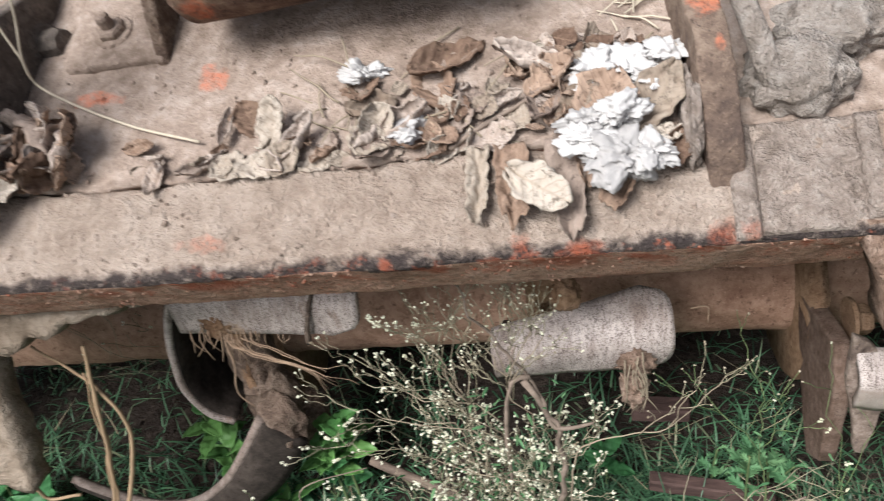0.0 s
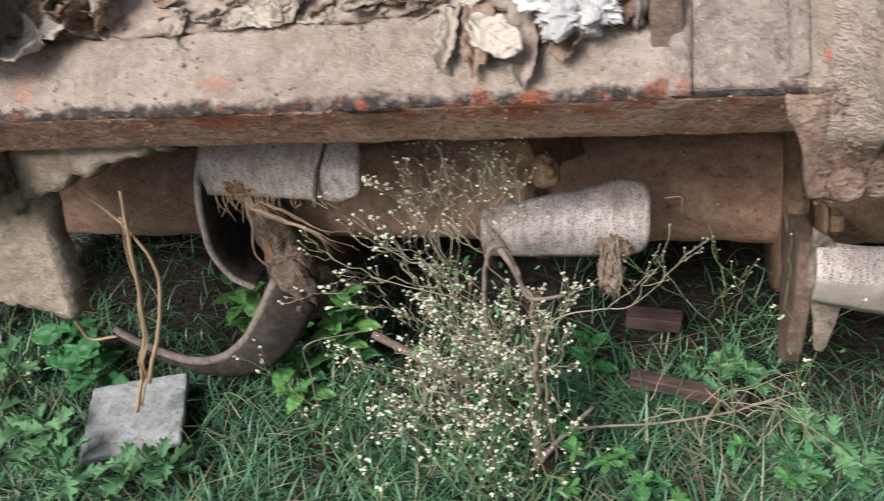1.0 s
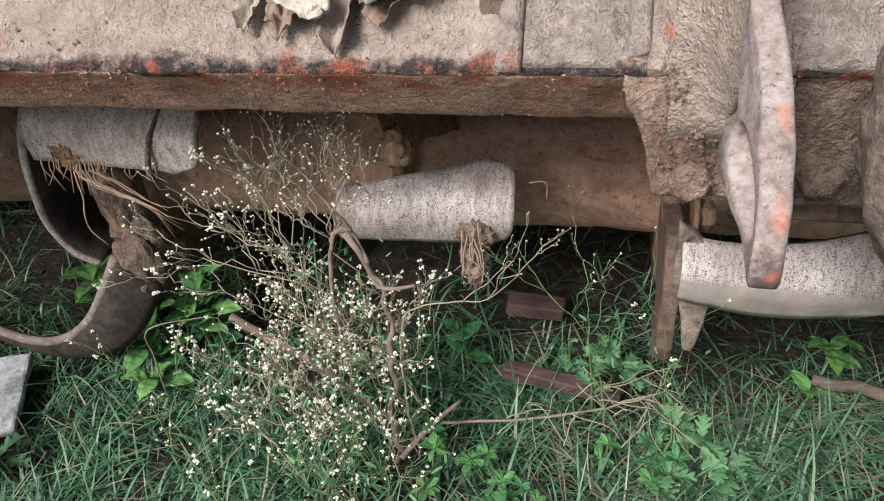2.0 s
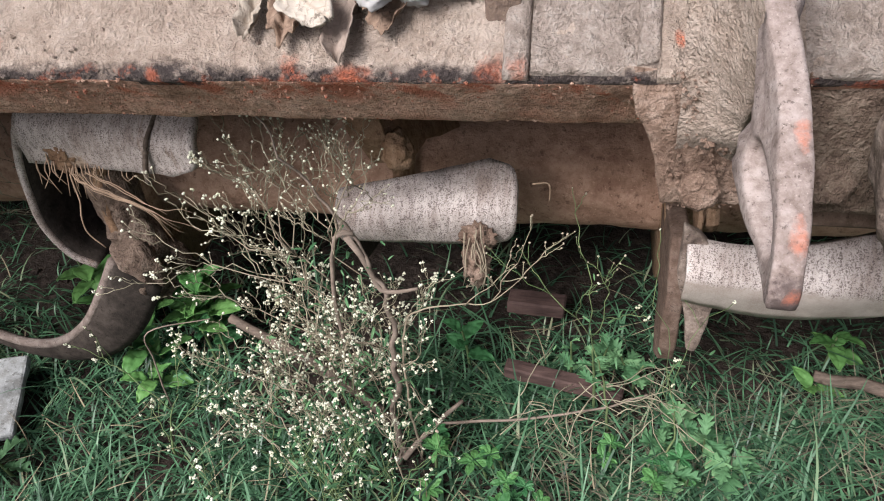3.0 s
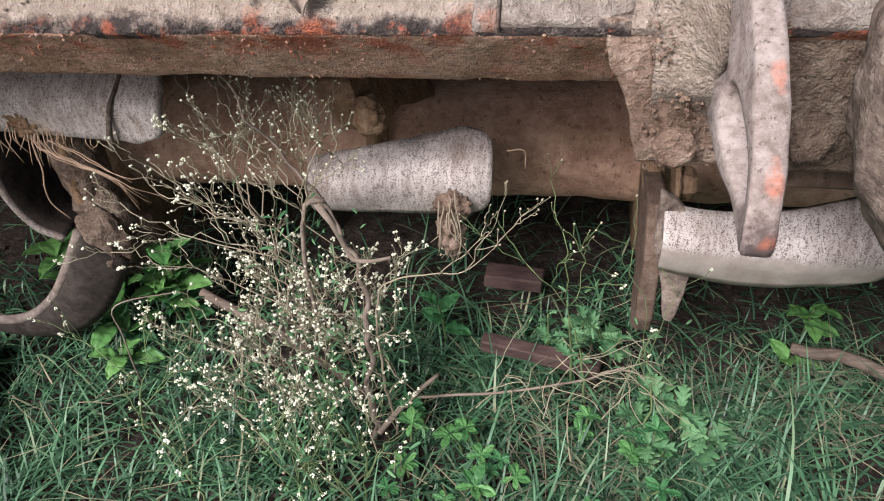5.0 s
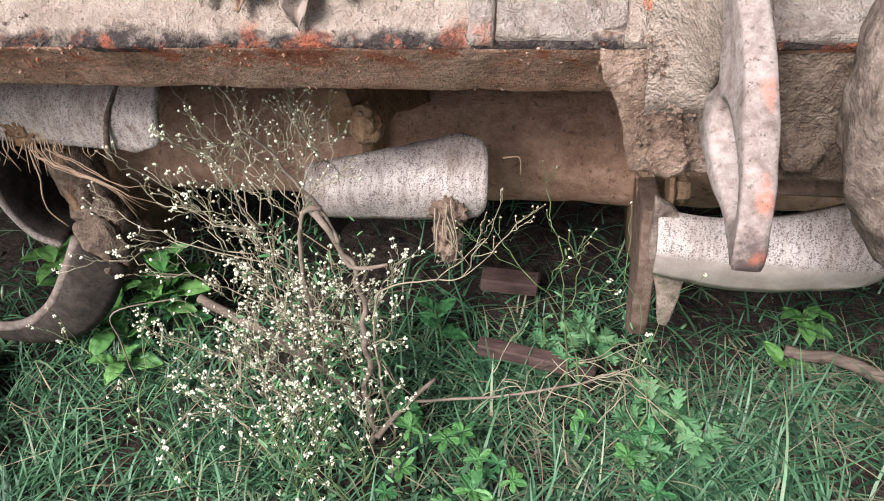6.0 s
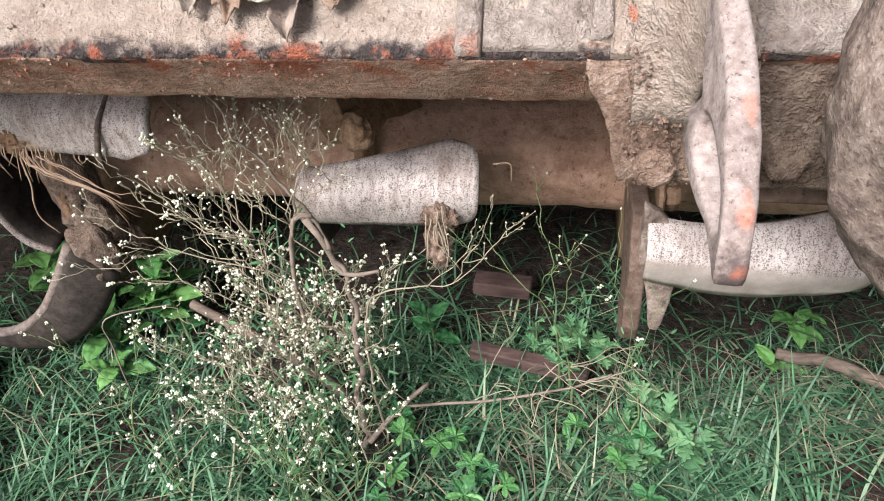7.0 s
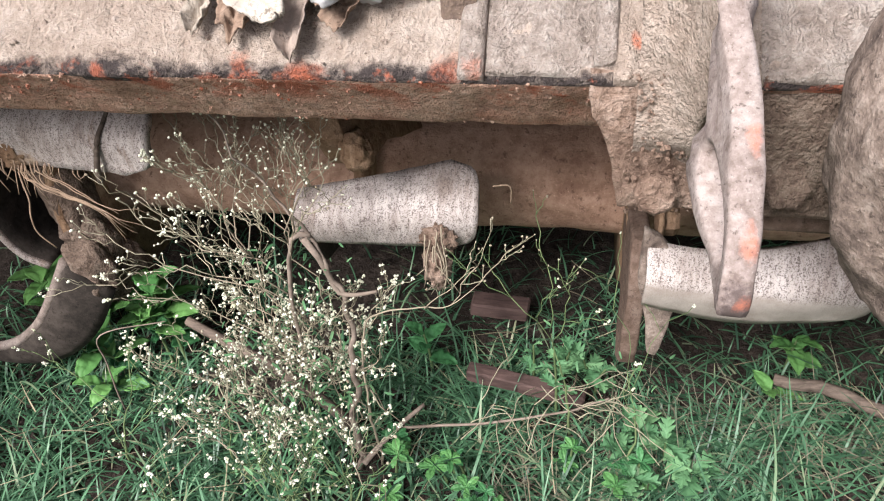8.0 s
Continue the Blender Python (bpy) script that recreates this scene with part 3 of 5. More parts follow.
# the broad tine by the hitch lug
blade = tine("tine", leg(0.226, 0.3625, [(0.118, 0.226), (0.1, 0.209), (0.108, 0.184)], [(0.110, 0.244), (0.09, 0.22), (0.104, 0.182)], round_end=0.022, sag=0.008), steel_smeared, "broad tine leg of pale pitted steel")
part("tine_shank", brace_plate([(0.236 + (x - 0.233) * 0.8, z) for x, z in ((0.216, 0.24), (0.23, 0.234), (0.238, 0.226), (0.244, 0.2), (0.25, 0.178), (0.247, 0.155), (0.24, 0.126), (0.232, 0.128), (0.226, 0.16), (0.216, 0.2))], 0.112, 0.12), mud_hub, blade)
bm = plate([(0.13, 0.218), (0.118, 0.19), (0.128, 0.1), (0.155, 0.08), (0.19, 0.12), (0.22, 0.2)], 0.217, 0.23, cuts=5)
roughen(bm, 0.0016, 40)
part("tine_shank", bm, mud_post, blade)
part("bolt", bolt_mesh((0.236, 0.16, 0.215), (1, 0, 0), 0.012, 0.014), mud_brown, blade)
# a bolted shank behind the weed
bm = plate([(0.118, 0.312), (0.114, 0.298), (0.13, 0.27), (0.175, 0.262), (0.25, 0.23), (0.26, 0.27), (0.17, 0.318)], 0.004, 0.031, cuts=4)
for v in bm.verts:
    v.co.x += 0.3 * (0.3 - v.co.z)
roughen(bm, 0.003, 45)
blade = part("tine_shank", bm, mud_brown, tiller, "mud-caked tine shank bolted to its flange")
part("mud_crust", lump((0.036, 0.119, 0.287), (0.011, 0.011, 0.014), 0.3, 1.8), mud_brown, blade)

# bracket with its bolt, and the recessed one past the lug
def bracket_left(z):
    """The bracket's curved left edge: it flares out to the tube at the top."""
    knots = ((0.330, 0.196), (0.345, 0.1945), (0.355, 0.1925), (0.364, 0.1893), (0.372, 0.1855), (0.378, 0.182), (0.385, 0.1805), (0.4, 0.18))
    for (za, xa), (zb, xb) in zip(knots, knots[1:]):
        if z <= zb:
            return xa + (xb - xa) * max(0.0, z - za) / (zb - za)
    return knots[-1][1]


rows = []
for i in range(41):
    u = i / 40
    row = []
    for j in range(41):
        z = 0.3955 - 0.0655 * j / 40 + 0.0012 * fract((u * 3, 2, 0), 2.0, 3) * (j == 40)
        x = bracket_left(z)
        x += (0.251 - x) * u
        y = 0.0085 + 0.013 + 0.003 * max(0.0, z - 0.38) / 0.015
        row.append(Vector((x, y, z)))
    rows.append(row)
bm = sheet(bmesh.new(), rows, 0.026)
roughen(bm, 0.0022, 60, 5)
bracket = part("bracket", bm, mud_clod, tiller, "bearing bracket crusted with crumbly mud")
part("bolt", bolt_mesh((0.2125, 0.007, 0.3415), (0, -0.97, 0.22), 0.0098, 0.0085, 8, washer=False, rough=0.0004), mud_clod, bracket)
bm = plate([(0.014, 0.395), (0.016, 0.365), (0.022, 0.318), (0.04, 0.31), (0.055, 0.335), (0.04, 0.4)], 0.25, 0.42, bevel=0.003, cuts=6)
roughen(bm, 0.0014, 70)
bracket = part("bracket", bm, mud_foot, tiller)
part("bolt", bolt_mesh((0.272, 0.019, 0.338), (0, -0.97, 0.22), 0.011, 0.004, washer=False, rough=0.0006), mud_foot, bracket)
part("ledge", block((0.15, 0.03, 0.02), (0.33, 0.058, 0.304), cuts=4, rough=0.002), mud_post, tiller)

# a welded strip, a grey mud pad and a clip lie over the tube's upper face
def over_tube(x0, x1, v0, v1, height, nx=10, nv=20, amp=0.001):
    """A pad on the tube's upper face: from v0 to v1 across it, height proud."""
    bm = bmesh.new()
    top, low = [], []
    for i in range(nx + 1):
        x = x0 + (x1 - x0) * i / nx
        a, b = [], []
        for j in range(nv + 1):
            v = v0 + (v1 - v0) * j / nv
            e = min(i, nx - i, j, nv - j)
            h = height * (0.45 if e == 0 else 0.9 if e == 1 else 1.0) + amp * fract((x, v, 2), 70, 4)
            a.append(bm.verts.new(BAR @ Vector((x, v, 0.0285 + h))))
            b.append(bm.verts.new(BAR @ Vector((x, v, 0.024))))
        top.append(a)
        low.append(b)
    for i in range(nx):
        for j in range(nv):
            bm.faces.new((top[i][j], top[i + 1][j], top[i + 1][j + 1], top[i][j + 1]))
    rim = [(i, 0) for i in range(nx)] + [(nx, j) for j in range(nv)] + [(i, nv) for i in range(nx, 0, -1)] + [(0, j) for j in range(nv, 0, -1)]
    for (i, j), (k, l) in zip(rim, rim[1:] + rim[:1]):
        bm.faces.new((top[i][j], low[i][j], low[k][l], top[k][l]))
    return bm


part("weld_strip", over_tube(0.1232, 0.1348, -0.0275, 0.03, 0.005, 8), mud_grey, tiller, "welded flat strip, muddy with an orange end")
part("mud_pad", over_tube(0.1355, 0.183, -0.026, 0.03, 0.0025, 30, 26, 0.0035), mud_grey, tiller)
part("clip", over_tube(0.1815, 0.1915, -0.022, 0.03, 0.0075, 8, 16, 0.0006), mud_grey, tiller)
bm = over_tube(0.19, 0.25, -0.029, 0.03, 0.0045, 44, 30, 0.0035)
part("mud_pad", bm, mud_pad, tiller)
bm = over_tube(0.24, 0.5, -0.027, 0.03, 0.004, 70, 26, 0.005)
part("mud_pad", bm, mud_grey, tiller)

# hitch lug: a thick rounded plate with a slot
lug_line = [(0.03, 0.47), (0.01, 0.473), (-0.012, 0.4625), (-0.0365, 0.4462), (-0.0612, 0.4283), (-0.0848, 0.413), (-0.099, 0.4025), (-0.112, 0.392), (-0.1175, 0.386), (-0.1165, 0.379), (-0.109, 0.375), (-0.095, 0.3755), (-0.082, 0.378), (-0.0655, 0.380), (-0.04, 0.384), (0.0, 0.39), (0.02, 0.395)]
slot = (-0.077, 0.395, 0.024, 0.009, radians(18))
bm = plate(lug_line, 0.2225, 0.2325, slot, 0.0022, 3)
for v in bm.verts:
    y = v.co.y
    v.co.x += 0.0012 - 3.0 * (y + 0.08) ** 2 * (1 if y < -0.08 else 0.9 if y < -0.036 else 0.0) - (0.0016 * 0.9 if y >= -0.036 else 0.0)
    if v.co.x < 0.2275:
        v.co.x -= 0.0055 * math.exp(-((y + 0.062) / 0.028) ** 2) * max(0.0, min(1.0, (0.42 - v.co.z) / 0.03))
    v.co.x += 0.006 * max(0.0, min(1.0, (y + 0.045) / 0.045)) * max(0.0, min(1.0, (0.43 - v.co.z) / 0.03))
roughen(bm, 0.0007, 60, 3)
part("hitch_lug", bm, mud_lug, tiller, "thick hitch plate with a slot, worn grey-pink edge with orange paint")
rows = []
for i in range(17):
    u = i / 16
    row = []
    for j in range(21):
        v = j / 20
        depth = min(1.0, 1.7 * v) ** 0.9 * min(1.0, 0.35 + 0.75 * v)
        row.append(Vector((0.2 + 0.026 * u, 0.0035 + 0.012 * max(0.0, 1 - 5 * v) - 0.036 * u ** 2.2 * depth + 0.02 * v * v * (1 - u), 0.352 + 0.1 * v)))
    rows.append(row)
bm = sheet(bmesh.new(), rows, 0.005)
roughen(bm, 0.0022, 70, 5)
part("mud_crust", bm, mud_pad, tiller)
bm = lump((0.327, -0.025, 0.392), (0.057, 0.05, 0.088), 0.08, 2.4, level=5)
part("hub", bm, mud_hub, tiller, "rounded hub caked in brown mud")

# the hanging side plate, its mud torn at the edge, and the foot above it
rows = []
for i in range(31):
    u = i / 30
    row = []
    for j in range(25):
        v = j / 24
        x = -0.54 + 0.168 * u + 0.02 * v * (1 - u)
        low = 0.205 - 0.012 * u + 0.006 * fract((u * 4, 1, 1), 1.5, 3)
        z = 0.352 + (low - 0.352) * v
        y = 0.085 - 0.042 * v + 0.006 * math.sin(u * 3) + 0.004 * fract((x, 0.3, z), 30, 4)
        row.append(Vector((x, y, z)))
    rows.append(row)
bm = sheet(bmesh.new(), rows, 0.022)
roughen(bm, 0.003, 50)
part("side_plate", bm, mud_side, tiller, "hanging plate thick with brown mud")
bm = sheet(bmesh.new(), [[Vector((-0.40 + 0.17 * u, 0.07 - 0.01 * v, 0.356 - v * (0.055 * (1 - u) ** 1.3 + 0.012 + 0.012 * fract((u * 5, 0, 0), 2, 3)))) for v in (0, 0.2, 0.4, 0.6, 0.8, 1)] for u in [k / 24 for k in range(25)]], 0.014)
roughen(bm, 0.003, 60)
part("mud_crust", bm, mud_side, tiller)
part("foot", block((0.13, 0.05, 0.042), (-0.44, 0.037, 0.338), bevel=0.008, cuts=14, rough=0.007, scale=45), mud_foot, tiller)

# braces over the tube
brace = part("brace", brace_plate([(-0.262, 0.66), (-0.222, 0.66), (-0.249, 0.587), (-0.2737, 0.543), (-0.2875, 0.505), (-0.284, 0.47), (-0.286, 0.447), (-0.298, 0.435), (-0.318, 0.43), (-0.336, 0.436), (-0.341, 0.46), (-0.337, 0.488), (-0.325, 0.521), (-0.286, 0.592)], 0.012, 0.024), iron_dark, tiller, "dark flat iron brace with a big bolt")
part("bolt", bolt_mesh((-0.3, 0.012, 0.461), (0.05, -0.95, 0.3), 0.0135, 0.011), iron_dark, brace)
brace = part("brace", plate([(0.026, 0.445), (0.06, 0.425), (0.12, 0.455), (0.2, 0.5), (0.26, 0.525), (0.25, 0.532), (0.194, 0.5235), (0.07, 0.5125), (0.026, 0.507)], -0.299, -0.288, cuts=3), iron_dark, tiller, "dark flat iron brace")
part("bolt", bolt_mesh((-0.288, 0.157, 0.4875), (1, -0.2, 0.1), 0.0105, 0.018, 8, rough=0.0012), iron_dark, brace)
part("mud_crust", lump((-0.372, 0.03, 0.452), (0.03, 0.02, 0.05), 0.3, 2.0), mud_deck, tiller)
# pedestal bolted to the deck
pedestal = part("pedestal", block((0.07, 0.075, 0.011), (-0.229, 0.165, 0.4925), (29.2, 0, 0), cuts=5, rough=0.0015), mud_deck, tiller, "bolted foot plate with an upright gusset")
bm = plate([(0.129, 0.467), (0.3, 0.56), (0.3, 0.64), (0.19, 0.64), (0.155, 0.56), (0.135, 0.5)], -0.2, -0.192, cuts=3)
roughen(bm, 0.0015, 40)
part("gusset", bm, mud_foot, pedestal)
part("nut", bolt_mesh((-0.234, 0.153, 0.4905), (0, -0.49, 0.87), 0.0095, 0.008), mud_deck, pedestal)
part("stud", bolt_mesh((-0.234, 0.149, 0.4975), (0, -0.49, 0.87), 0.0048, 0.009, sides=12, washer=False), mud_deck, pedestal)
# cross pipe over the deck
bm = bmesh.new()
loops = []
for i in range(61):
    u = i / 60
    x = -0.166 + 0.189 * u
    r = 0.044 * min(1, (0.75 + 6 * min(u, 1 - u))) * (1.0 if x < -0.071 else 1.07 + 0.05 * fract((x, 3, 0), 30, 3))
    loops.append([bm.verts.new((x, 0.13 + r * (1 + 0.03 * fract((x, k, 0), 9, 4)) * math.cos(k * math.pi / 16), 0.54 + 0.012 * u + r * (1 + 0.03 * fract((x, k * 0.3, 1), 12, 4)) * math.sin(k * math.pi / 16))) for k in range(32)])
for a, b in zip(loops, loops[1:]):
    for k in range(32):
        bm.faces.new((a[k], a[(k + 1) % 32], b[(k + 1) % 32], b[k]))
bm.faces.new(loops[0])
bm.faces.new(loops[-1])
part("cross_pipe", bm, iron_pipe, tiller, "thick pipe with chipped red paint and mud")
# the arched rib
top = curve_points([(0, 0.03, 0.41), (0, 0.034, 0.428), (0, 0.047, 0.454), (0, 0.068, 0.477), (0, 0.1, 0.489), (0, 0.14, 0.5), (0, 0.2, 0.53), (0, 0.28, 0.57)], 5)
bm = plate([(p.y, p.z) for p in top] + [(0.28, 0.54), (0.2, 0.5), (0.1, 0.445), (0.055, 0.42)], 0.1125, 0.13, cuts=2)
for v in bm.verts:
    v.co.x -= 0.09 * (v.co.y - 0.04)
roughen(bm, 0.0018, 40)
part("rib", bm, iron_rib, tiller, "arched iron rib with flakes of red paint")
part("mud_crust", lump((0.108, 0.056, 0.433), (0.005, 0.026, 0.022), 0.3, 2.0, (30, 0, 0)), mud_grey, tiller)
hose = thing("hose", (0.148, 0.1, deck_z(0, 0.1)), "pale grey dusty hose lying along the rib", "hose")
bm = sweep(bmesh.new(), curve_points([(0.12, 0.27, 0.575), (0.1255, 0.2, 0.538), (0.129, 0.14, 0.506), (0.134, 0.1, 0.492), (0.14, 0.072, 0.472), (0.148, 0.06, 0.45), (0.165, 0.06, 0.442)], 8), [0.006], 12)
roughen(bm, 0.0008, 80)
part("hose_pipe", bm, mud_pale, hose)
part("mud_crust", lump((0.16, 0.07, 0.445), (0.026, 0.022, 0.02), 0.35, 2.0), mud_pale, tiller)
part("mud_crust", lump((0.185, 0.1, 0.46), (0.03, 0.026, 0.016), 0.4, 2.0), mud_pale, tiller)

# ---- litter on the deck ----
def leaf_mesh(name, seed, material, length=0.03, width=0.017, curl=0.6):
    """A dead leaf: a crumpled, curled blade with a midrib."""
    rnd = random.Random(seed)
    nu, nv = 20, 11
    tw, cu, cr = rnd.uniform(-0.8, 0.8), rnd.uniform(0.3, 1.0) * curl, rnd.uniform(0.4, 1.3) * curl
    rows = []
    for i in range(nu + 1):
        u = i / nu
        w = width * (math.sin(math.pi * min(1, u * 0.97 + 0.02)) ** 0.7) * (1 + 0.28 * fract((u * 3, seed, 0), 1.8, 3) + 0.12 * fract((u * 11, seed, 5), 1.8, 2)) * 0.5 + 0.0004
        row = []
        for j in range(nv + 1):
            v = j / nv * 2 - 1
            a = cr * 1.6 * v
            y = w * math.sin(a) / max(0.3, abs(cr * 1.6)) if abs(cr) > 0.05 else w * v
            z = w * (1 - math.cos(a)) / max(0.3, abs(cr * 1.6))
            x = (u - 0.5) * length
            z += cu * length * 0.8 * (u - 0.5) ** 2 + 0.0036 * fract((u * 2.2, v * 1.2, seed * 1.7), 1.9, 4) + 0.0012 * fract((u * 7, v * 4, seed), 1.5, 3) - 0.0006 * (abs(v) < 0.15)
            t = tw * (u - 0.5)
            row.append(Vector((x, y * math.cos(t) - z * math.sin(t), y * math.sin(t) + z * math.cos(t))))
        rows.append(row)
    bm = sheet(bmesh.new(), rows, 0.0005)
    me = bpy.data.meshes.new(name)
    bmesh.ops.recalc_face_normals(bm, faces=bm.faces)
    bm.to_mesh(me)
    bm.free()
    me.materials.append(material)
    me.shade_smooth()
    return me


leaf_shapes = [leaf_mesh("dry_leaf", s, DEAD[s % 3], length=0.026 + 0.006 * (s % 3), width=0.016 + 0.005 * (s % 4), curl=0.35 + 0.15 * (s % 6)) for s in range(18)]


def dry_leaf(x, y, z, size=1.0, turn=(0, 0, 0), shape=0, label="curled dry leaf on the muddy tiller", tilt=22):
    ob = new("dry_leaf", leaf_shapes[shape % len(leaf_shapes)])
    ob.matrix_world = pose(x, y, z, tilt) @ pose(0, 0, 0, *turn) @ Matrix.Diagonal((size, size, size, 1))
    return tagged(ob, label, "leaf", "dead leaves on the deck")


rnd = random.Random(11)
# singled-out leaves: x, y, lift, size, turn, shape (0, 3, 6.. cream; 1, 4, 7.. brown; 2, 5, 8.. dusty)
for x, y, up, size, turn, shape in (
        (-0.113, 0.072, 0.014, 1.25, (0, -50, 70), 12), (-0.129, 0.082, 0.008, 0.75, (0, -35, 120), 7), (-0.097, 0.066, 0.008, 0.95, (0, -30, 40), 5),
        (-0.119, 0.053, 0.008, 1.05, (10, 5, 15), 0), (-0.105, 0.055, 0.009, 0.9, (10, -10, 60), 9), (-0.138, 0.056, 0.006, 0.85, (5, 0, 150), 6),
        (-0.157, 0.057, 0.005, 0.65, (5, 10, 30), 5), (-0.184, 0.057, 0.004, 0.7, (5, -5, 80), 8), (-0.088, 0.055, 0.004, 0.75, (5, 0, 10), 12),
        (-0.057, 0.08, 0.010, 1.1, (10, 10, 20), 0), (-0.064, 0.09, 0.008, 0.85, (0, 25, 100), 7), (-0.057, 0.06, 0.009, 0.95, (15, 10, 75), 6),
        (-0.052, 0.068, 0.012, 0.85, (0, -40, 100), 15), (-0.037, 0.07, 0.007, 0.85, (0, -15, 30), 11), (-0.033, 0.06, 0.006, 0.75, (0, 10, 10), 10),
        (-0.016, 0.106, 0.006, 1.5, (4, 12, 30), 4), (-0.024, 0.094, 0.004, 1.25, (0, -6, 110), 13), (0.029, 0.096, 0.009, 1.1, (0, 20, -10), 5),
        (0.042, 0.085, 0.010, 1.0, (0, -25, 30), 10), (0.052, 0.08, 0.008, 0.95, (5, 25, 60), 1), (0.066, 0.102, 0.007, 0.85, (0, -10, 10), 16),
        (0.093, 0.062, 0.016, 1.5, (5, -35, 50), 0), (0.067, 0.064, 0.014, 1.2, (5, -25, 60), 7), (0.054, 0.066, 0.012, 1.1, (10, -20, 45), 0),
        (0.096, 0.046, 0.012, 0.7, (10, 20, 100), 9), (0.099, 0.04, 0.010, 0.7, (20, -20, 70), 10), (0.1, 0.08, 0.016, 0.9, (0, -35, 80), 12),
        (0.022, 0.066, 0.007, 0.75, (0, 10, 140), 6), (0.01, 0.058, 0.006, 0.7, (0, -10, 20), 2), (0.036, 0.07, 0.008, 0.85, (0, 20, 70), 14)):
    dry_leaf(x, y, deck_z(x, y) + up, size, turn, shape)
# the broad pale leaf that lies over the tube's rear edge
dry_leaf(0.033, 0.022, 0.4255, 1.45, (20, 4, -38), 12, "broad pale dry leaf with torn holes on the muddy tube")


def draped_leaf(x0, x1, slant, low, material, seed, label):
    """A torn dead leaf that hangs down over the tube's upper face."""
    nu, nv = 14, 22
    rows = []
    for i in range(nu + 1):
        u = i / nu
        ragged = low + 0.008 * abs(u - 0.45) * 2 + 0.004 * fract((u * 3, seed, 0), 2.1, 4)
        row = []
        for j in range(nv + 1):
            v = j / nv
            across = 0.031 + (ragged - 0.031) * v
            pinch = 1 - 0.25 * v * v
            x = (x0 + x1) / 2 + (x1 - x0) * (u - 0.5) * pinch + slant * v + 0.0016 * fract((v * 4, u, seed), 1.6, 3)
            lift = 0.0035 + 0.0045 * (2 * u - 1) ** 2 * (0.4 + v) + 0.004 * fract((u * 2.2, v * 2.6, seed), 1.5, 4) + 0.004 * v ** 3
            row.append(BAR @ Vector((x, across, 0.0285 + max(0.0012, lift))))
        rows.append(row)
    return tagged(part("dry_leaf", sheet(bmesh.new(), rows, 0.0006), material), label, "leaf", "dead leaves on the deck")


draped_leaf(-0.004, 0.008, -0.001, -0.0125, leaf_cream, 3, "narrow pale dry leaf draped over the muddy tube")
draped_leaf(0.0095, 0.027, 0.002, -0.0155, leaf_brown, 8, "brown curled dry leaf draped over the muddy tube")
draped_leaf(0.036, 0.054, 0.003, -0.0245, leaf_dusty, 13, "dusty torn dry leaf draped over the muddy tube")
draped_leaf(0.066, 0.087, -0.008, -0.0115, leaf_brown, 21, "brown crumpled dry leaf draped over the muddy tube")
draped_leaf(0.05, 0.061, 0.002, 0.002, leaf_brown, 27, "brown crumpled dry leaf draped over the muddy tube")
# small broken litter
for k in range(130):
    if k < 28:
        x, y = rnd.uniform(-0.2, 0.01), 0.056 + rnd.random() ** 2 * 0.02
    elif k < 95:
        x, y = rnd.gauss(0.062, 0.022), rnd.uniform(0.056, 0.108)
    else:
        x, y = rnd.uniform(-0.07, 0.09), rnd.uniform(0.058, 0.1)
    if x > 0.1:
        x = 0.2 - x
    dry_leaf(x, y, deck_z(x, y) + rnd.uniform(0.002, 0.010), rnd.uniform(0.25, 0.7), (rnd.uniform(-35, 35), rnd.uniform(-30, 30), rnd.uniform(0, 360)), k)
for k in range(9):
    x, y = rnd.uniform(0.15, 0.28), rnd.uniform(0.075, 0.16)
    dry_leaf(x, y, deck_z(x, y) + 0.006, rnd.uniform(0.7, 1.3), (rnd.uniform(-30, 30), rnd.uniform(-20, 20), rnd.uniform(0, 360)), k)
dry_leaf(-0.289, 0.033, 0.436, 1.25, (12, 8, 0), 3, "pale dry leaf by the brace")
dry_leaf(-0.268, 0.044, 0.442, 0.9, (14, -10, 30), 9, "pale dry leaf by the brace")
dry_leaf(-0.281, 0.066, 0.46, 1.2, (0, -40, 60), 0, "pale dry leaf by the brace")
# a crumpled bunch by the brace
for k in range(34):
    a = rnd.uniform(0, 6.28)
    r = rnd.uniform(0.0, 0.036)
    dry_leaf(-0.262 + 1.1 * r * math.cos(a), 0.06 + 0.4 * r * math.sin(a), 0.437 + rnd.uniform(0.0, 0.026) + 0.2 * r * math.sin(a), rnd.uniform(0.7, 1.15), (rnd.uniform(-80, 80), rnd.uniform(-60, 60), rnd.uniform(0, 360)), 3 * k + 1 + (k % 3 == 0), "crumpled dark dry leaf in a bunch by the brace")


def fluff(x, y, z, r, seed, flat=0.6):
    bm = bmesh.new()
    bmesh.ops.create_icosphere(bm, subdivisions=5, radius=1)
    for v in bm.verts:
        n = v.co.normalized()
        d = 1 + 0.8 * fract(n + Vector((seed * 3.1, 0, 0)), 1.2, 2) + 0.26 * fract(n + Vector((0, seed, 0)), 5.5, 5) + 0.16 * max(0.0, fract(n + Vector((seed, 0, 4)), 16, 3))
        v.co = Vector((n.x * d * r * 1.25, n.y * d * r, n.z * d * r * flat))
    bm.transform(pose(x, y, z, 12, 0, seed * 50))
    ob = part("white_fluff", bm, fluff_white)
    tagged(ob, "tuft of dirty white fluff among dry leaves", "fluff", "white tufts in the litter")


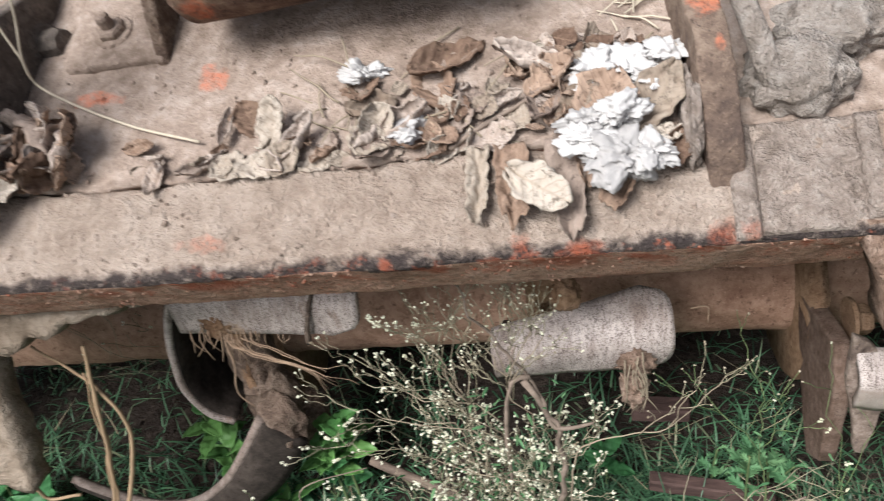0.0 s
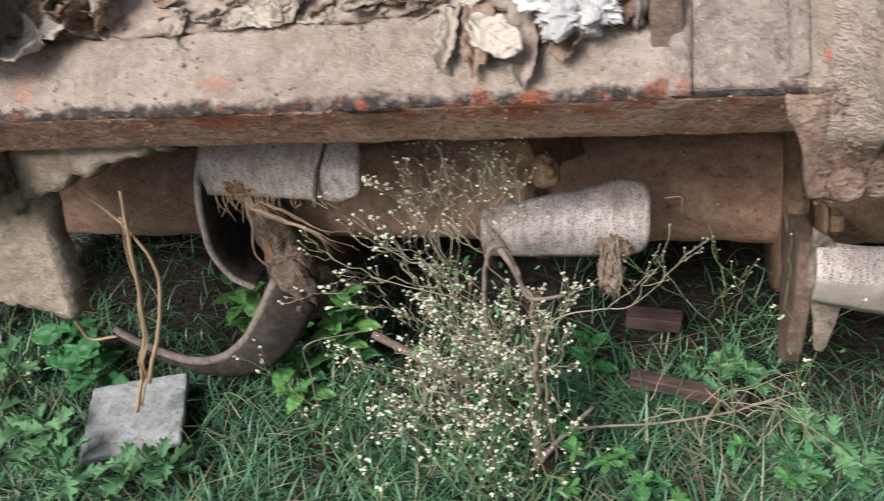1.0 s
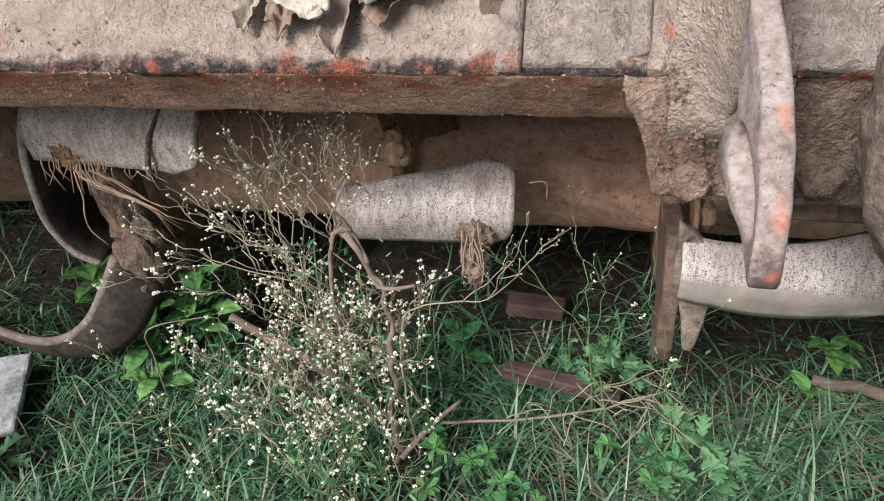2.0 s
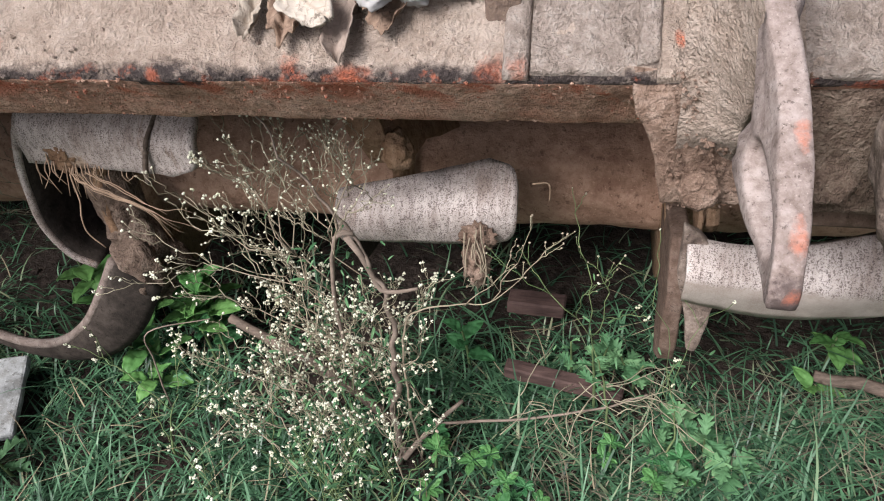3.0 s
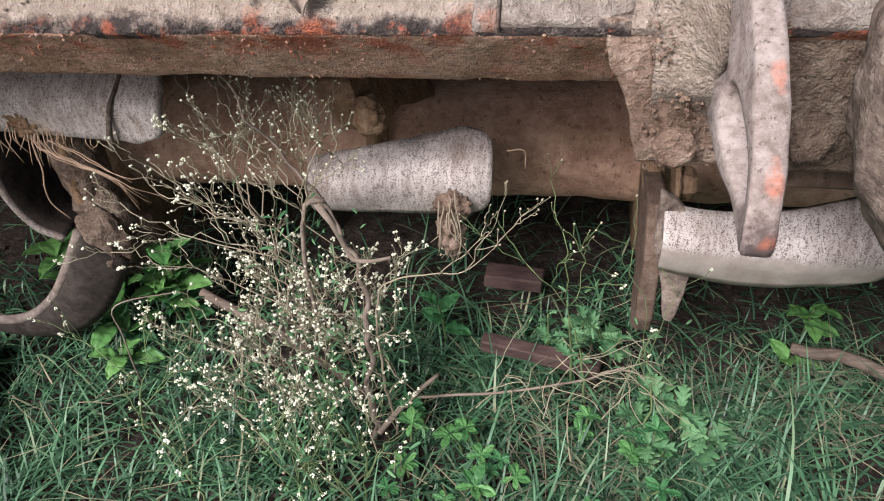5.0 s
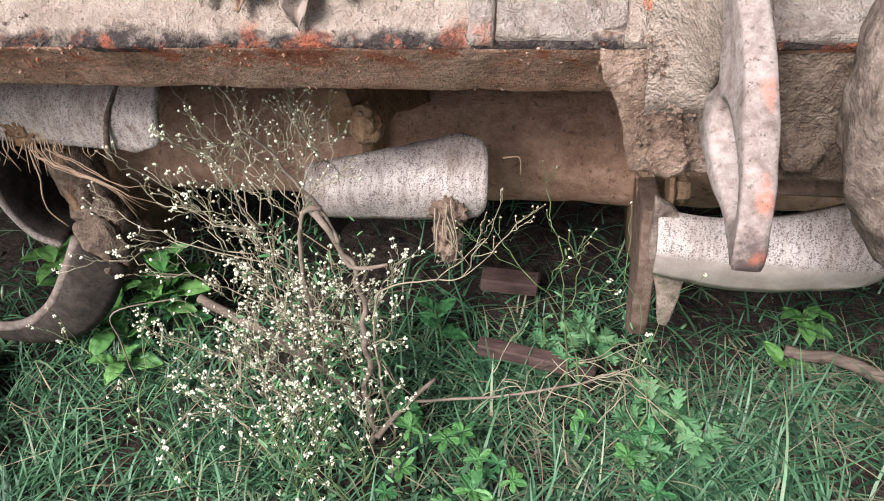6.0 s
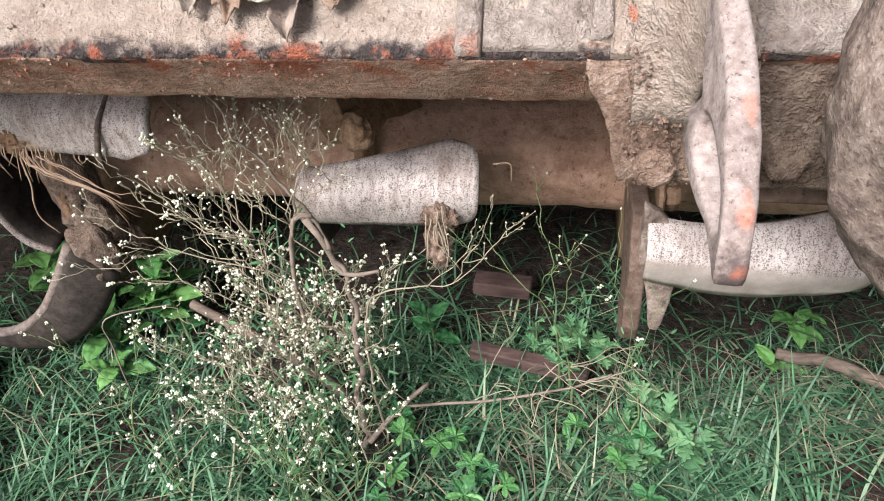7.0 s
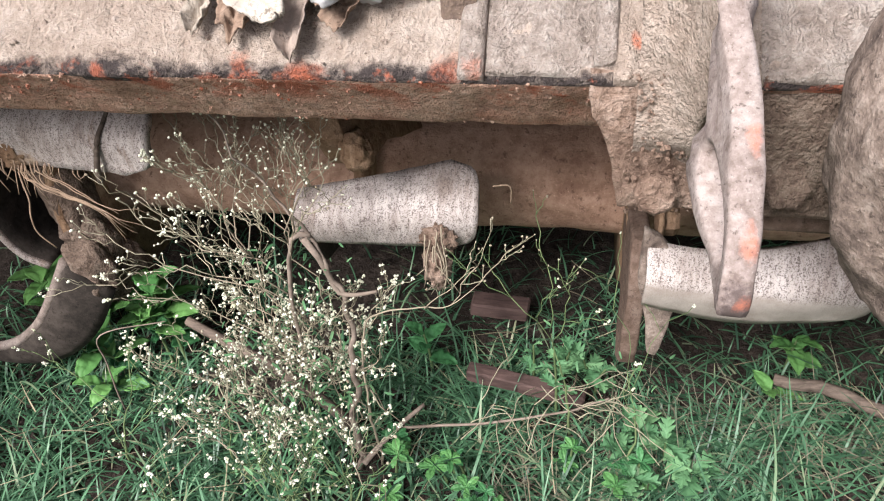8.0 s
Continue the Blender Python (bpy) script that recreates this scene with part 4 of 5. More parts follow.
for k, (x, y, z, r) in enumerate(((0.073, 0.036, 0.431, 0.0145), (0.087, 0.038, 0.432, 0.011), (0.056, 0.044, 0.438, 0.010), (0.058, 0.055, 0.443, 0.009), (0.074, 0.055, 0.446, 0.011), (0.063, 0.085, 0.458, 0.011), (0.077, 0.084, 0.459, 0.010), (0.1, 0.086, 0.462, 0.009), (0.09, 0.075, 0.453, 0.008), (-0.067, 0.106, 0.462, 0.009), (-0.058, 0.108, 0.462, 0.006), (-0.036, 0.066, 0.443, 0.008))):
    fluff(x, y, z, r, k + 1)


def stalk(name, knots, r0, r1, material, label, category, group="", sides=6, steps=6, amp=0.0):
    pts = curve_points(knots, steps)
    n = len(pts)
    if amp:
        pts = [p + Vector((fract(p + Vector((3, 0, 0)), 30, 2), fract(p, 30, 2), fract(p - Vector((0, 5, 0)), 30, 2))) * amp for p in pts]
    ob = part(name, sweep(bmesh.new(), pts, [r0 + (r1 - r0) * i / (n - 1) for i in range(n)], sides), material)
    return tagged(ob, label, category, group)


stalk("straw", [(-0.2505, 0.1, 0.549), (-0.2569, 0.1, 0.5205), (-0.2649, 0.1, 0.494), (-0.2605, 0.103, 0.475), (-0.2096, 0.0885, 0.4545), (-0.1585, 0.0719, 0.4455)], 0.0007, 0.001, straw_pale, "thin pale dry stalk lying bent over the muddy deck", "straw")
stalk("straw", [(-0.265, 0.1, 0.553), (-0.27, 0.1, 0.525), (-0.2649, 0.1, 0.496)], 0.0006, 0.0008, straw_pale, "thin pale dry stalk lying bent over the muddy deck", "straw")
for k in range(40):
    x, y = (rnd.uniform(-0.12, 0.09), rnd.uniform(0.057, 0.115)) if k < 26 else (rnd.uniform(0.072, 0.106), rnd.uniform(0.108, 0.15))
    a, l = rnd.uniform(-1.4, 1.6), rnd.uniform(0.006, 0.024)
    dx, dy = l * math.cos(a), l * math.sin(a)
    z = deck_z(x, y) + rnd.uniform(0.003, 0.012)
    stalk("twig", [(x - dx, y - dy, z - 0.56 * dy), (x, y, z + rnd.uniform(0.0, 0.004)), (x + dx, y + dy, z + 0.56 * dy)], 0.0004, 0.0007, stem_dry if k < 26 else straw_pale, "short dry twig in the leaf litter on the deck", "twig", "twigs in the litter", 5, 3, 0.003)

stalk("twig", [(-0.015, 0.0545, 0.434), (0.003, 0.064, 0.441), (0.021, 0.074, 0.446), (0.038, 0.084, 0.453)], 0.0015, 0.001, wood_stick, "bent dry twig lying in the leaf litter", "twig", "twigs in the litter", 6, amp=0.003)

# ---- crumbs of dried mud ----
def crumbs(name, places, size, material, label, seed):
    """Loose crumbs: small faceted lumps, each its own island, in one mesh."""
    r = random.Random(seed)
    verts, faces = [], []
    base = [Vector(p) for p in ((1, 0, 0), (-1, 0, 0), (0, 1, 0), (0, -1, 0), (0, 0, 1), (0, 0, -1))]
    tri = ((0, 2, 4), (2, 1, 4), (1, 3, 4), (3, 0, 4), (2, 0, 5), (1, 2, 5), (3, 1, 5), (0, 3, 5))
    for p in places:
        s = size * r.random() ** 2.5 + 0.0005
        turn = Euler((r.uniform(0, 6), r.uniform(0, 6), r.uniform(0, 6))).to_matrix()
        k = len(verts)
        verts += [tuple(Vector(p) + turn @ (q * s * r.uniform(0.6, 1.3))) for q in base]
        faces += [tuple(k + i for i in f) for f in tri]
    me = bpy.data.meshes.new(name)
    me.from_pydata(verts, [], faces)
    me.materials.append(material)
    return tagged(new(name, me), label, "mud crumbs", kind="stuff")


places = []
for k in range(1300):
    x, y = rnd.uniform(-0.5, 0.35), 0.058 + 0.17 * rnd.random() ** 1.4
    places.append((x, y, deck_z(x, y) + 0.003))
for k in range(900):
    places.append(tuple(BAR @ Vector((rnd.uniform(-0.5, 0.4), rnd.uniform(-0.022, 0.03), 0.0286))))
crumbs("crumbs", places, 0.0017, mud_deck, "loose crumbs of dried mud on the tiller", 5)
places = [(x, y, ground_z(x, y) + 0.001) for x, y in ((rnd.uniform(-0.5, 0.5), rnd.uniform(-0.1, 0.35)) for k in range(1500))]

# ---- grass ----
def blades(name, count, area, length, width, lean, material, label, seed, keep=None, base=0.0, flat=0.0):
    """Bent, tapering grass blades, each a folded strip, in one mesh."""
    r = np.random.default_rng(seed)
    x = r.uniform(area[0], area[1], count * 2)
    y = r.uniform(area[2], area[3], count * 2)
    clump = np.array([fract((a * 1.0, b * 1.0, seed), 9.0, 3) for a, b in zip(x, y)])
    ok = r.uniform(-0.6, 0.75, count * 2) < clump * 1.35 + 0.14
    if keep is not None:
        ok &= keep(x, y)
    x, y = x[ok][:count], y[ok][:count]
    n = len(x)
    seg = 5
    yaw = r.uniform(0, 2 * np.pi, n)
    ln = r.uniform(length[0], length[1], n) * r.uniform(0.6, 1.0, n)
    wd = r.uniform(width[0], width[1], n)
    th = np.radians(r.uniform(lean[0], lean[1], n))
    bend = np.radians(r.uniform(15, 75, n)) * (1 - flat)
    side = r.uniform(-0.5, 0.5, n)
    z0 = np.array([ground_z(a, b) for a, b in zip(x, y)]) + base + r.uniform(0, 0.02, n) * flat
    p = np.stack([x, y, z0], 1)
    verts = np.zeros((n, seg + 1, 2, 3))
    for k in range(seg + 1):
        u = k / seg
        a = th + bend * u
        head = yaw + side * u
        d = np.stack([np.sin(a) * np.cos(head), np.sin(a) * np.sin(head), np.cos(a)], 1)
        if k:
            p = p + d * (ln / seg)[:, None]
        s = np.stack([-np.sin(head), np.cos(head), np.zeros(n)], 1)
        w = (wd * (1 - u ** 2.2) * 0.5 + 0.0001)[:, None]
        verts[:, k, 0] = p - s * w + np.array([0, 0, 0.25]) * w
        verts[:, k, 1] = p + s * w + np.array([0, 0, 0.25]) * w
    verts[:, :, :, 2] = np.maximum(verts[:, :, :, 2], z0[:, None, None] - 0.004)
    v = verts.reshape(-1, 3)
    b = (np.arange(n) * (seg + 1) * 2)[:, None]
    quads = np.concatenate([np.concatenate([b + 2 * k, b + 2 * k + 1, b + 2 * k + 3, b + 2 * k + 2], 1) for k in range(seg)], 0)
    me = bpy.data.meshes.new(name)
    me.from_pydata(v.tolist(), [], quads.tolist())
    me.materials.append(material)
    me.shade_smooth()
    return tagged(new(name, me), label, "grass", kind="stuff")


def off_slab(x, y):
    thin = np.sin(x * 9173 + y * 7331) * 0.5 + 0.5 < ((y - 0.18) / 0.11).clip(0, 0.93)      # sparse in the shade under the cover
    return ~((x > -0.45) & (x < -0.35) & (y > 0.045) & (y < 0.11)) & ~thin


near = (-0.75, 0.75, -0.22, 0.5)
blades("grass", 32000, near, (0.02, 0.065), (0.0009, 0.0023), (20, 85), grass_green, "tangled green grass growing round the tiller", 3, off_slab)
blades("tall_grass", 1500, near, (0.05, 0.13), (0.001, 0.0026), (15, 75), grass_green, "long green grass blades", 4, off_slab)
blades("grass", 2600, (0.1, 0.5, -0.15, 0.17), (0.03, 0.085), (0.0011, 0.0027), (20, 80), grass_green, "tangled green grass growing beside the broken stick", 13)
crumbs("soil_crumbs", places, 0.006, soil, "loose crumbs of dark soil between the grass", 6)


def outside(x, y):
    rim = np.hypot(x, y - 0.5) < 2.5 + 0.35 * np.sin(5 * np.arctan2(y - 0.5, x)) + 0.4 * np.sin(x * 7919 + y * 6007)
    return ~((x > -0.73) & (x < 0.73) & (y > -0.2) & (y < 0.6)) & rim


blades("far_grass", 42000, (-3.2, 3.2, -2.4, 3.6), (0.04, 0.1), (0.005, 0.011), (20, 80), grass_green, "green grass of the yard round the tiller", 5, outside)
blades("dry_grass", 800, near, (0.03, 0.08), (0.0005, 0.001), (60, 92), grass_dry, "dry straw-coloured grass stems lying in the grass", 6, off_slab, 0.008, 0.7)
blades("dry_grass", 1000, (0.12, 0.5, -0.12, 0.19), (0.025, 0.07), (0.0004, 0.0009), (35, 92), grass_dead, "brown withered grass stems tangled in the green", 16, None, 0.006, 0.5)
blades("short_grass", 6000, near, (0.012, 0.04), (0.001, 0.0022), (10, 80), grass_green, "short green grass shoots", 7, off_slab)


# ---- weeds ----
def flat_leaf(name, length, width, material, fold=0.25, droop=0.3, shape=0.8, lobes=0, seed=0):
    """A leaf from its foot at the origin along +x: folded on the midrib, drooping, lobed if wanted."""
    nu, nv = (30, 6) if lobes else (20, 8)
    rows = []
    for i in range(nu + 1):
        u = i / nu
        w = width * 0.5 * math.sin(math.pi * min(1, u ** shape * 0.98 + 0.01)) ** 0.8
        if lobes:
            w *= 0.24 + 0.76 * abs(math.sin(math.pi * u * lobes)) ** 0.9
        if not lobes:
            w *= 1 + 0.05 * math.sin(u * 26 + seed) + 0.05 * math.sin(u * 11)
        w += 0.0004
        row = []
        for j in range(nv + 1):
            v = j / nv * 2 - 1
            sweep_on = (abs(v) * w * 0.9) if lobes else 0
            row.append(Vector((u * length + sweep_on, v * w, fold * abs(v) * w - droop * length * u * u + (0.07 if lobes else 0.13) * width * fract((u * 3, v * 1.2, seed), 1.7, 3))))
        rows.append(row)
    bm = sheet(bmesh.new(), rows, 0.0004)
    me = bpy.data.meshes.new(name)
    bmesh.ops.recalc_face_normals(bm, faces=bm.faces)
    bm.to_mesh(me)
    bm.free()
    me.materials.append(material)
    me.shade_smooth()
    return me


oval = flat_leaf("leaf", 0.042, 0.026, leaf_bright, 0.3, 0.25, 0.8)
oval_dark = flat_leaf("leaf", 0.05, 0.034, leaf_mid, 0.25, 0.25, 0.75)
narrow = flat_leaf("leaf", 0.021, 0.0085, leaf_mid, 0.3, 0.15, 1.3)
narrow_bright = flat_leaf("leaf", 0.021, 0.009, leaf_fresh, 0.3, 0.15, 1.3)
sliver = flat_leaf("leaf", 0.009, 0.0014, leaf_grey, 0.2, 0.3, 0.8)
lobed = flat_leaf("leaf", 0.046, 0.034, leaf_grey, 0.25, 0.35, 0.9, 3.5)


def put_leaf(me, at, turn, size, parent, name="leaf"):
    ob = new(name, me)
    ob.parent = parent
    ob.matrix_parent_inverse = parent.matrix_world.inverted()
    ob.matrix_basis = pose(*at, *turn) @ Matrix.Diagonal((size, size, size, 1))
    return ob


def leafy_plant(x, y, height, count, mesh, size, label, seed, lean=(0, 0), material=stem_green, whorl=False, base=0.0, low=0.45):
    r = random.Random(seed)
    z0 = ground_z(x, y) + base
    e = thing("weed", (x, y, z0), label, "weed")
    top = Vector((x + lean[0], y + lean[1], z0 + height))
    line = curve_points([(x, y, z0), (x + lean[0] * 0.3, y + lean[1] * 0.3, z0 + height * 0.5), top], 5)
    part("stem", sweep(bmesh.new(), line, [0.0016 - 0.0008 * i / 10 for i in range(len(line))], 6), material, e)
    for k in range(count):
        u = 1.0 if whorl else low + (1 - low) * k / max(1, count - 1)
        p = line[min(len(line) - 1, int(u * (len(line) - 1)))]
        s = size * r.uniform(0.75, 1.1) * (1 if whorl else 1.15 - 0.5 * u)
        put_leaf(mesh, p, (r.uniform(-18, 18), r.uniform(-30, 10) - (25 * u if not whorl else 5), k * 137.5 + r.uniform(-20, 20)), s, e)
    return e


leafy_plant(-0.184, 0.172, 0.128, 11, oval, 1.15, "bright green leafy weed beside the tine", 21, (-0.002, -0.012), low=0.6)
leafy_plant(-0.196, 0.168, 0.095, 7, oval, 1.0, "bright green leafy weed beside the tine", 304, (-0.004, -0.01), low=0.6)
leafy_plant(-0.325, 0.21, 0.12, 7, oval, 1.1, "green leafy weed behind the tine", 303, (0.0, -0.02), low=0.6)
leafy_plant(-0.245, 0.165, 0.05, 5, oval, 0.95, "bright green leafy weed beside the tine", 22, (-0.03, -0.02))
leafy_plant(-0.262, 0.172, 0.05, 4, oval_dark, 0.7, "low green leafy weed under the tine", 23, (0, -0.015))
leafy_plant(-0.325, 0.2, 0.085, 7, oval, 1.1, "green leafy weed behind the tine", 24, (0.02, -0.02))
leafy_plant(-0.49, 0.12, 0.06, 7, oval_dark, 1.25, "broad-leaved dark green weed by the slab", 25)
leafy_plant(-0.545, 0.15, 0.07, 6, oval_dark, 1.1, "broad-leaved dark green weed by the slab", 26)
leafy_plant(-0.29, 0.215, 0.07, 7, oval, 1.0, "green leafy weed behind the tine", 30, (0.01, -0.02))
leafy_plant(-0.2, 0.185, 0.06, 6, oval_dark, 0.75, "green leafy weed beside the tine", 301, (0.0, -0.02))
leafy_plant(-0.24, 0.14, 0.035, 5, oval, 0.8, "low green leafy weed under the tine", 302, (0.0, -0.02))
leafy_plant(0.378, 0.235, 0.06, 6, oval, 0.75, "pale green leafy weed beside a stick", 27, (-0.005, -0.02))
leafy_plant(0.36, 0.2, 0.03, 3, oval, 0.85, "pale green leafy weed beside a stick", 28, (-0.01, -0.02))
leafy_plant(0.055, 0.19, 0.075, 5, oval_dark, 0.6, "green leafy weed behind the flowering weed", 29, (0.0, -0.02))
leafy_plant(0.172, 0.155, 0.1, 7, lobed, 0.36, "feathery green weed with deeply lobed leaves", 311, (-0.004, -0.02), low=0.3)
leafy_plant(0.15, 0.19, 0.075, 6, lobed, 0.34, "feathery green weed with deeply lobed leaves", 312, (0.0, -0.02), low=0.3)
leafy_plant(0.205, 0.18, 0.06, 6, lobed, 0.4, "feathery green weed with deeply lobed leaves", 313, (0.006, -0.02), low=0.3)
for k in range(32):
    x = rnd.uniform(0.03, 0.24)
    y = rnd.uniform(-0.02, 0.085) if k > 8 else rnd.uniform(0.06, 0.1)
    leafy_plant(x, y, rnd.uniform(0.02, 0.045), 7, narrow_bright if k % 3 else narrow, rnd.uniform(0.42, 0.7) * (1.12 if k < 12 else 0.95), "low weed with whorls of narrow green leaflets", 40 + k, (rnd.uniform(-0.01, 0.01), rnd.uniform(-0.015, 0.0)), whorl=True)
for k, (x, y, h, s) in enumerate(((0.262, 0.115, 0.045, 0.7), (0.235, 0.085, 0.03, 0.6), (0.285, 0.1, 0.03, 0.65), (0.175, 0.19, 0.06, 0.6), (0.25, 0.135, 0.03, 0.6), (0.2, 0.19, 0.05, 0.6), (0.222, 0.115, 0.025, 0.55), (-0.36, 0.0, 0.06, 0.8), (-0.4, -0.02, 0.07, 0.9), (-0.43, 0.005, 0.06, 0.8), (-0.33, 0.02, 0.045, 0.7), (-0.46, 0.03, 0.07, 0.8), (-0.6, 0.12, 0.07, 0.9), (-0.55, 0.04, 0.08, 0.9), (-0.52, 0.0, 0.07, 0.9), (-0.62, 0.06, 0.08, 0.9))):
    leafy_plant(x, y, h, 8, lobed, s, "pale green weed with deeply lobed leaves", 80 + k, (rnd.uniform(-0.01, 0.01), -0.01))

def head_mesh(name, radius, material, florets, seed):
    """A tiny composite head: a knot of florets."""
    r = random.Random(seed)
    me = bpy.data.meshes.new(name)
    bm = bmesh.new()
    for k in range(florets):
        o = Vector((math.cos(k * 2.4), math.sin(k * 2.4), r.uniform(-0.3, 0.5))) * radius * (0.9 if florets > 2 else 0.3)
        bmesh.ops.create_icosphere(bm, subdivisions=1, radius=radius * r.uniform(0.55, 0.85), matrix=Matrix.Translation(o))
    bm.to_mesh(me)
    bm.free()
    me.materials.append(material)
    me.shade_smooth()
    return me


flowers = [head_mesh("flower_head", 0.00112, flower_white, 4, k) for k in range(4)]
bud = head_mesh("bud", 0.0012, bud_tan, 2, 9)


def flowering_weed(base, trunk, limbs, label, seed, thick=0.0026, material=stem_dry, forks=3, fine=1.0, white=0.75, leaves=0):
    """A wiry weed: a trunk through knots and limbs (start, end) that fork again and again into twigs with tiny heads."""
    r = random.Random(seed)
    e = thing("flowering_weed", base, label, "weed")
    line = curve_points(trunk, 8)
    n = len(line)
    line = [p + Vector((fract(p, 40, 2), fract(p + Vector((7, 0, 0)), 40, 2), 0)) * (0.006 if thick > 0.003 else 0.003) for p in line]
    part("stem", sweep(bmesh.new(), line, [thick * (1 - 0.85 * i / n) for i in range(n)], 8), wood_stick if thick > 0.003 else material, e)
    ends = []
    twigs = bmesh.new()

    def shoot(bm, a, b, level):
        size = (b - a).length
        pts = [a.lerp(b, u) + Vector((r.uniform(-1, 1), r.uniform(-1, 1), r.uniform(-1, 1))) * size * (0.12 if forks == 3 else 0.06) * (0 < u < 1) for u in (0, 0.25, 0.5, 0.75, 1)]
        r0 = (0.00028, 0.00034, 0.00044, 0.0006)[level] * fine
        sweep(bm if level == forks else twigs, pts, [r0, r0 * 0.95, r0 * 0.9, r0 * 0.85, r0 * 0.75], 5)
        if level == 0:
            ends.append(b)
            return
        for k in range(3 if level > 1 else 2 + (r.random() < 0.4)):
            p = pts[4] if k < 2 else pts[r.choice((2, 3))]
            d = (b - a).normalized()
            d = (d + Vector((r.uniform(-1, 1), r.uniform(-0.9, 0.9), r.uniform(-0.35, 0.8))) * 0.85).normalized()
            shoot(bm, p, p + d * max(0.009, size * r.uniform(0.34, 0.6)), level - 1)

    for a, b in limbs:
        bm = bmesh.new()
        shoot(bm, Vector(a), Vector(b), forks)
        part("branch", bm, material, e)
    tagged(part("twig_work", twigs, stem_grey if material == stem_dry else material, e), kind="stuff")
    count = 0
    rest = bmesh.new()
    r.shuffle(ends)
    for q in ends:
        pale = r.random() < white * (1.0 if q.z < 0.2 or q.x < -0.065 else 0.12)
        for k in range(r.choice((1, 1, 1, 2)) if pale else 1):
            o = Vector((r.uniform(-1, 1), r.uniform(-1, 1), r.uniform(-0.4, 1))) * 0.004
            m = pose(*(q + o * (k > 0)), r.uniform(-50, 50), r.uniform(-50, 50), r.uniform(0, 360)) @ Matrix.Diagonal((*[r.uniform(0.6, 1.25) * (1.0 if q.z < 0.2 or q.x < -0.065 else 0.75)] * 3, 1))
            if pale and count < 290:
                put_leaf(flowers[count % 4], (0, 0, 0), (0, 0, 0), 1, e, "flower_head").matrix_basis = m
                count += 1
            elif not pale and count < 290:
                put_leaf(bud, (0, 0, 0), (0, 0, 0), 1, e, "bud").matrix_basis = m
                count += 1
            else:
                k0 = len(rest.verts)
                rest.from_mesh(flowers[k0 % 4] if pale else bud)
                rest.verts.ensure_lookup_table()
                for v in rest.verts[k0:]:
                    v.co = m @ v.co
    if len(rest.verts):
        tagged(part("blossom", rest, flower_white, e), kind="stuff")
    else:
        rest.free()
    for k in range(leaves):
        q = r.choice(ends) if ends else Vector(base)
        q = q.lerp(Vector(trunk[0]), r.uniform(0.25, 0.6) if q.z > 0.17 else r.uniform(0.0, 0.4))
        put_leaf(sliver, q, (r.uniform(-40, 40), r.uniform(-50, 30), r.uniform(0, 360)), r.uniform(0.5, 1.1), e)
    return e


r2 = random.Random(5)
# the open, wiry top
limbs = []
for x, z in ((-0.078, 0.325), (-0.07, 0.312), (-0.052, 0.325), (-0.034, 0.313), (-0.005, 0.327), (0.012, 0.315), (0.03, 0.327), (0.042, 0.312), (0.02, 0.296), (-0.027, 0.294), (-0.063, 0.273)):
    a = Vector((-0.036, 0.083, 0.222) if x < -0.03 else (-0.008, 0.083, 0.236))
    b = Vector((x, 0.083 + r2.uniform(-0.01, 0.01), z))
    limbs.append((tuple(a), tuple(a.lerp(b, 0.58))))
# arms to the side
for x, z, back in ((-0.15, 0.242, 0.17), (-0.118, 0.262, 0.19), (-0.09, 0.24, 0.15), (-0.08, 0.258, 0.2)):
    a = Vector((-0.055 + 0.2 * back, 0.083, back))
    b = Vector((x, 0.083 + r2.uniform(-0.012, 0.012), z))
    limbs.append((tuple(a), tuple(a.lerp(b, 0.62))))
limbs += [((0.0, 0.07, 0.13), (-0.07, 0.07, 0.18)), ((0.02, 0.088, 0.14), (0.04, 0.088, 0.175)), ((0.018, 0.085, 0.11), (0.045, 0.075, 0.14)), ((-0.003, 0.083, 0.16), (-0.034, 0.083, 0.222)), ((0.01, 0.083, 0.18), (-0.009, 0.083, 0.236))]
# the dense body
for k in range(46):
    z = r2.uniform(0.0, 0.15)
    x = r2.uniform(-0.108, 0.028) * (1 - 1.5 * z)
    q = Vector((x, 0.078 + r2.uniform(-0.04, 0.03), min(z + r2.uniform(0.03, 0.075), 0.165 if x > -0.02 else 0.2)))
    limbs.append((tuple(q + Vector((r2.uniform(-0.02, 0.03) - 0.25 * (x - 0.01), r2.uniform(-0.012, 0.012), -r2.uniform(0.02, 0.05)))), tuple(q)))
flowering_weed((0.012, 0.078, 0.0), [(0.012, 0.078, 0.0), (0.0165, 0.08, 0.055), (0.0214, 0.083, 0.1145), (0.0246, 0.083, 0.184), (0.018, 0.083, 0.209), (0.006, 0.083, 0.2425), (-0.012, 0.074, 0.29), (-0.031, 0.06, 0.356)], limbs, "wiry half-dry weed with many tiny white flower heads", 31, 0.0032, forks=3, leaves=280, white=0.42, fine=0.85)
flowering_weed((0.03, 0.085, 0.0), [(0.03, 0.085, 0.0), (0.028, 0.085, 0.09), (0.034, 0.084, 0.158), (0.0546, 0.083, 0.18), (0.0986, 0.083, 0.19), (0.122, 0.083, 0.215)], [((0.0986, 0.083, 0.19), (0.118, 0.083, 0.226)), ((0.118, 0.083, 0.21), (0.136, 0.083, 0.238)), ((0.08, 0.083, 0.185), (0.1, 0.082, 0.206))], "thin dry weed stem with a few buds", 32, 0.0012, forks=2, white=0.2)
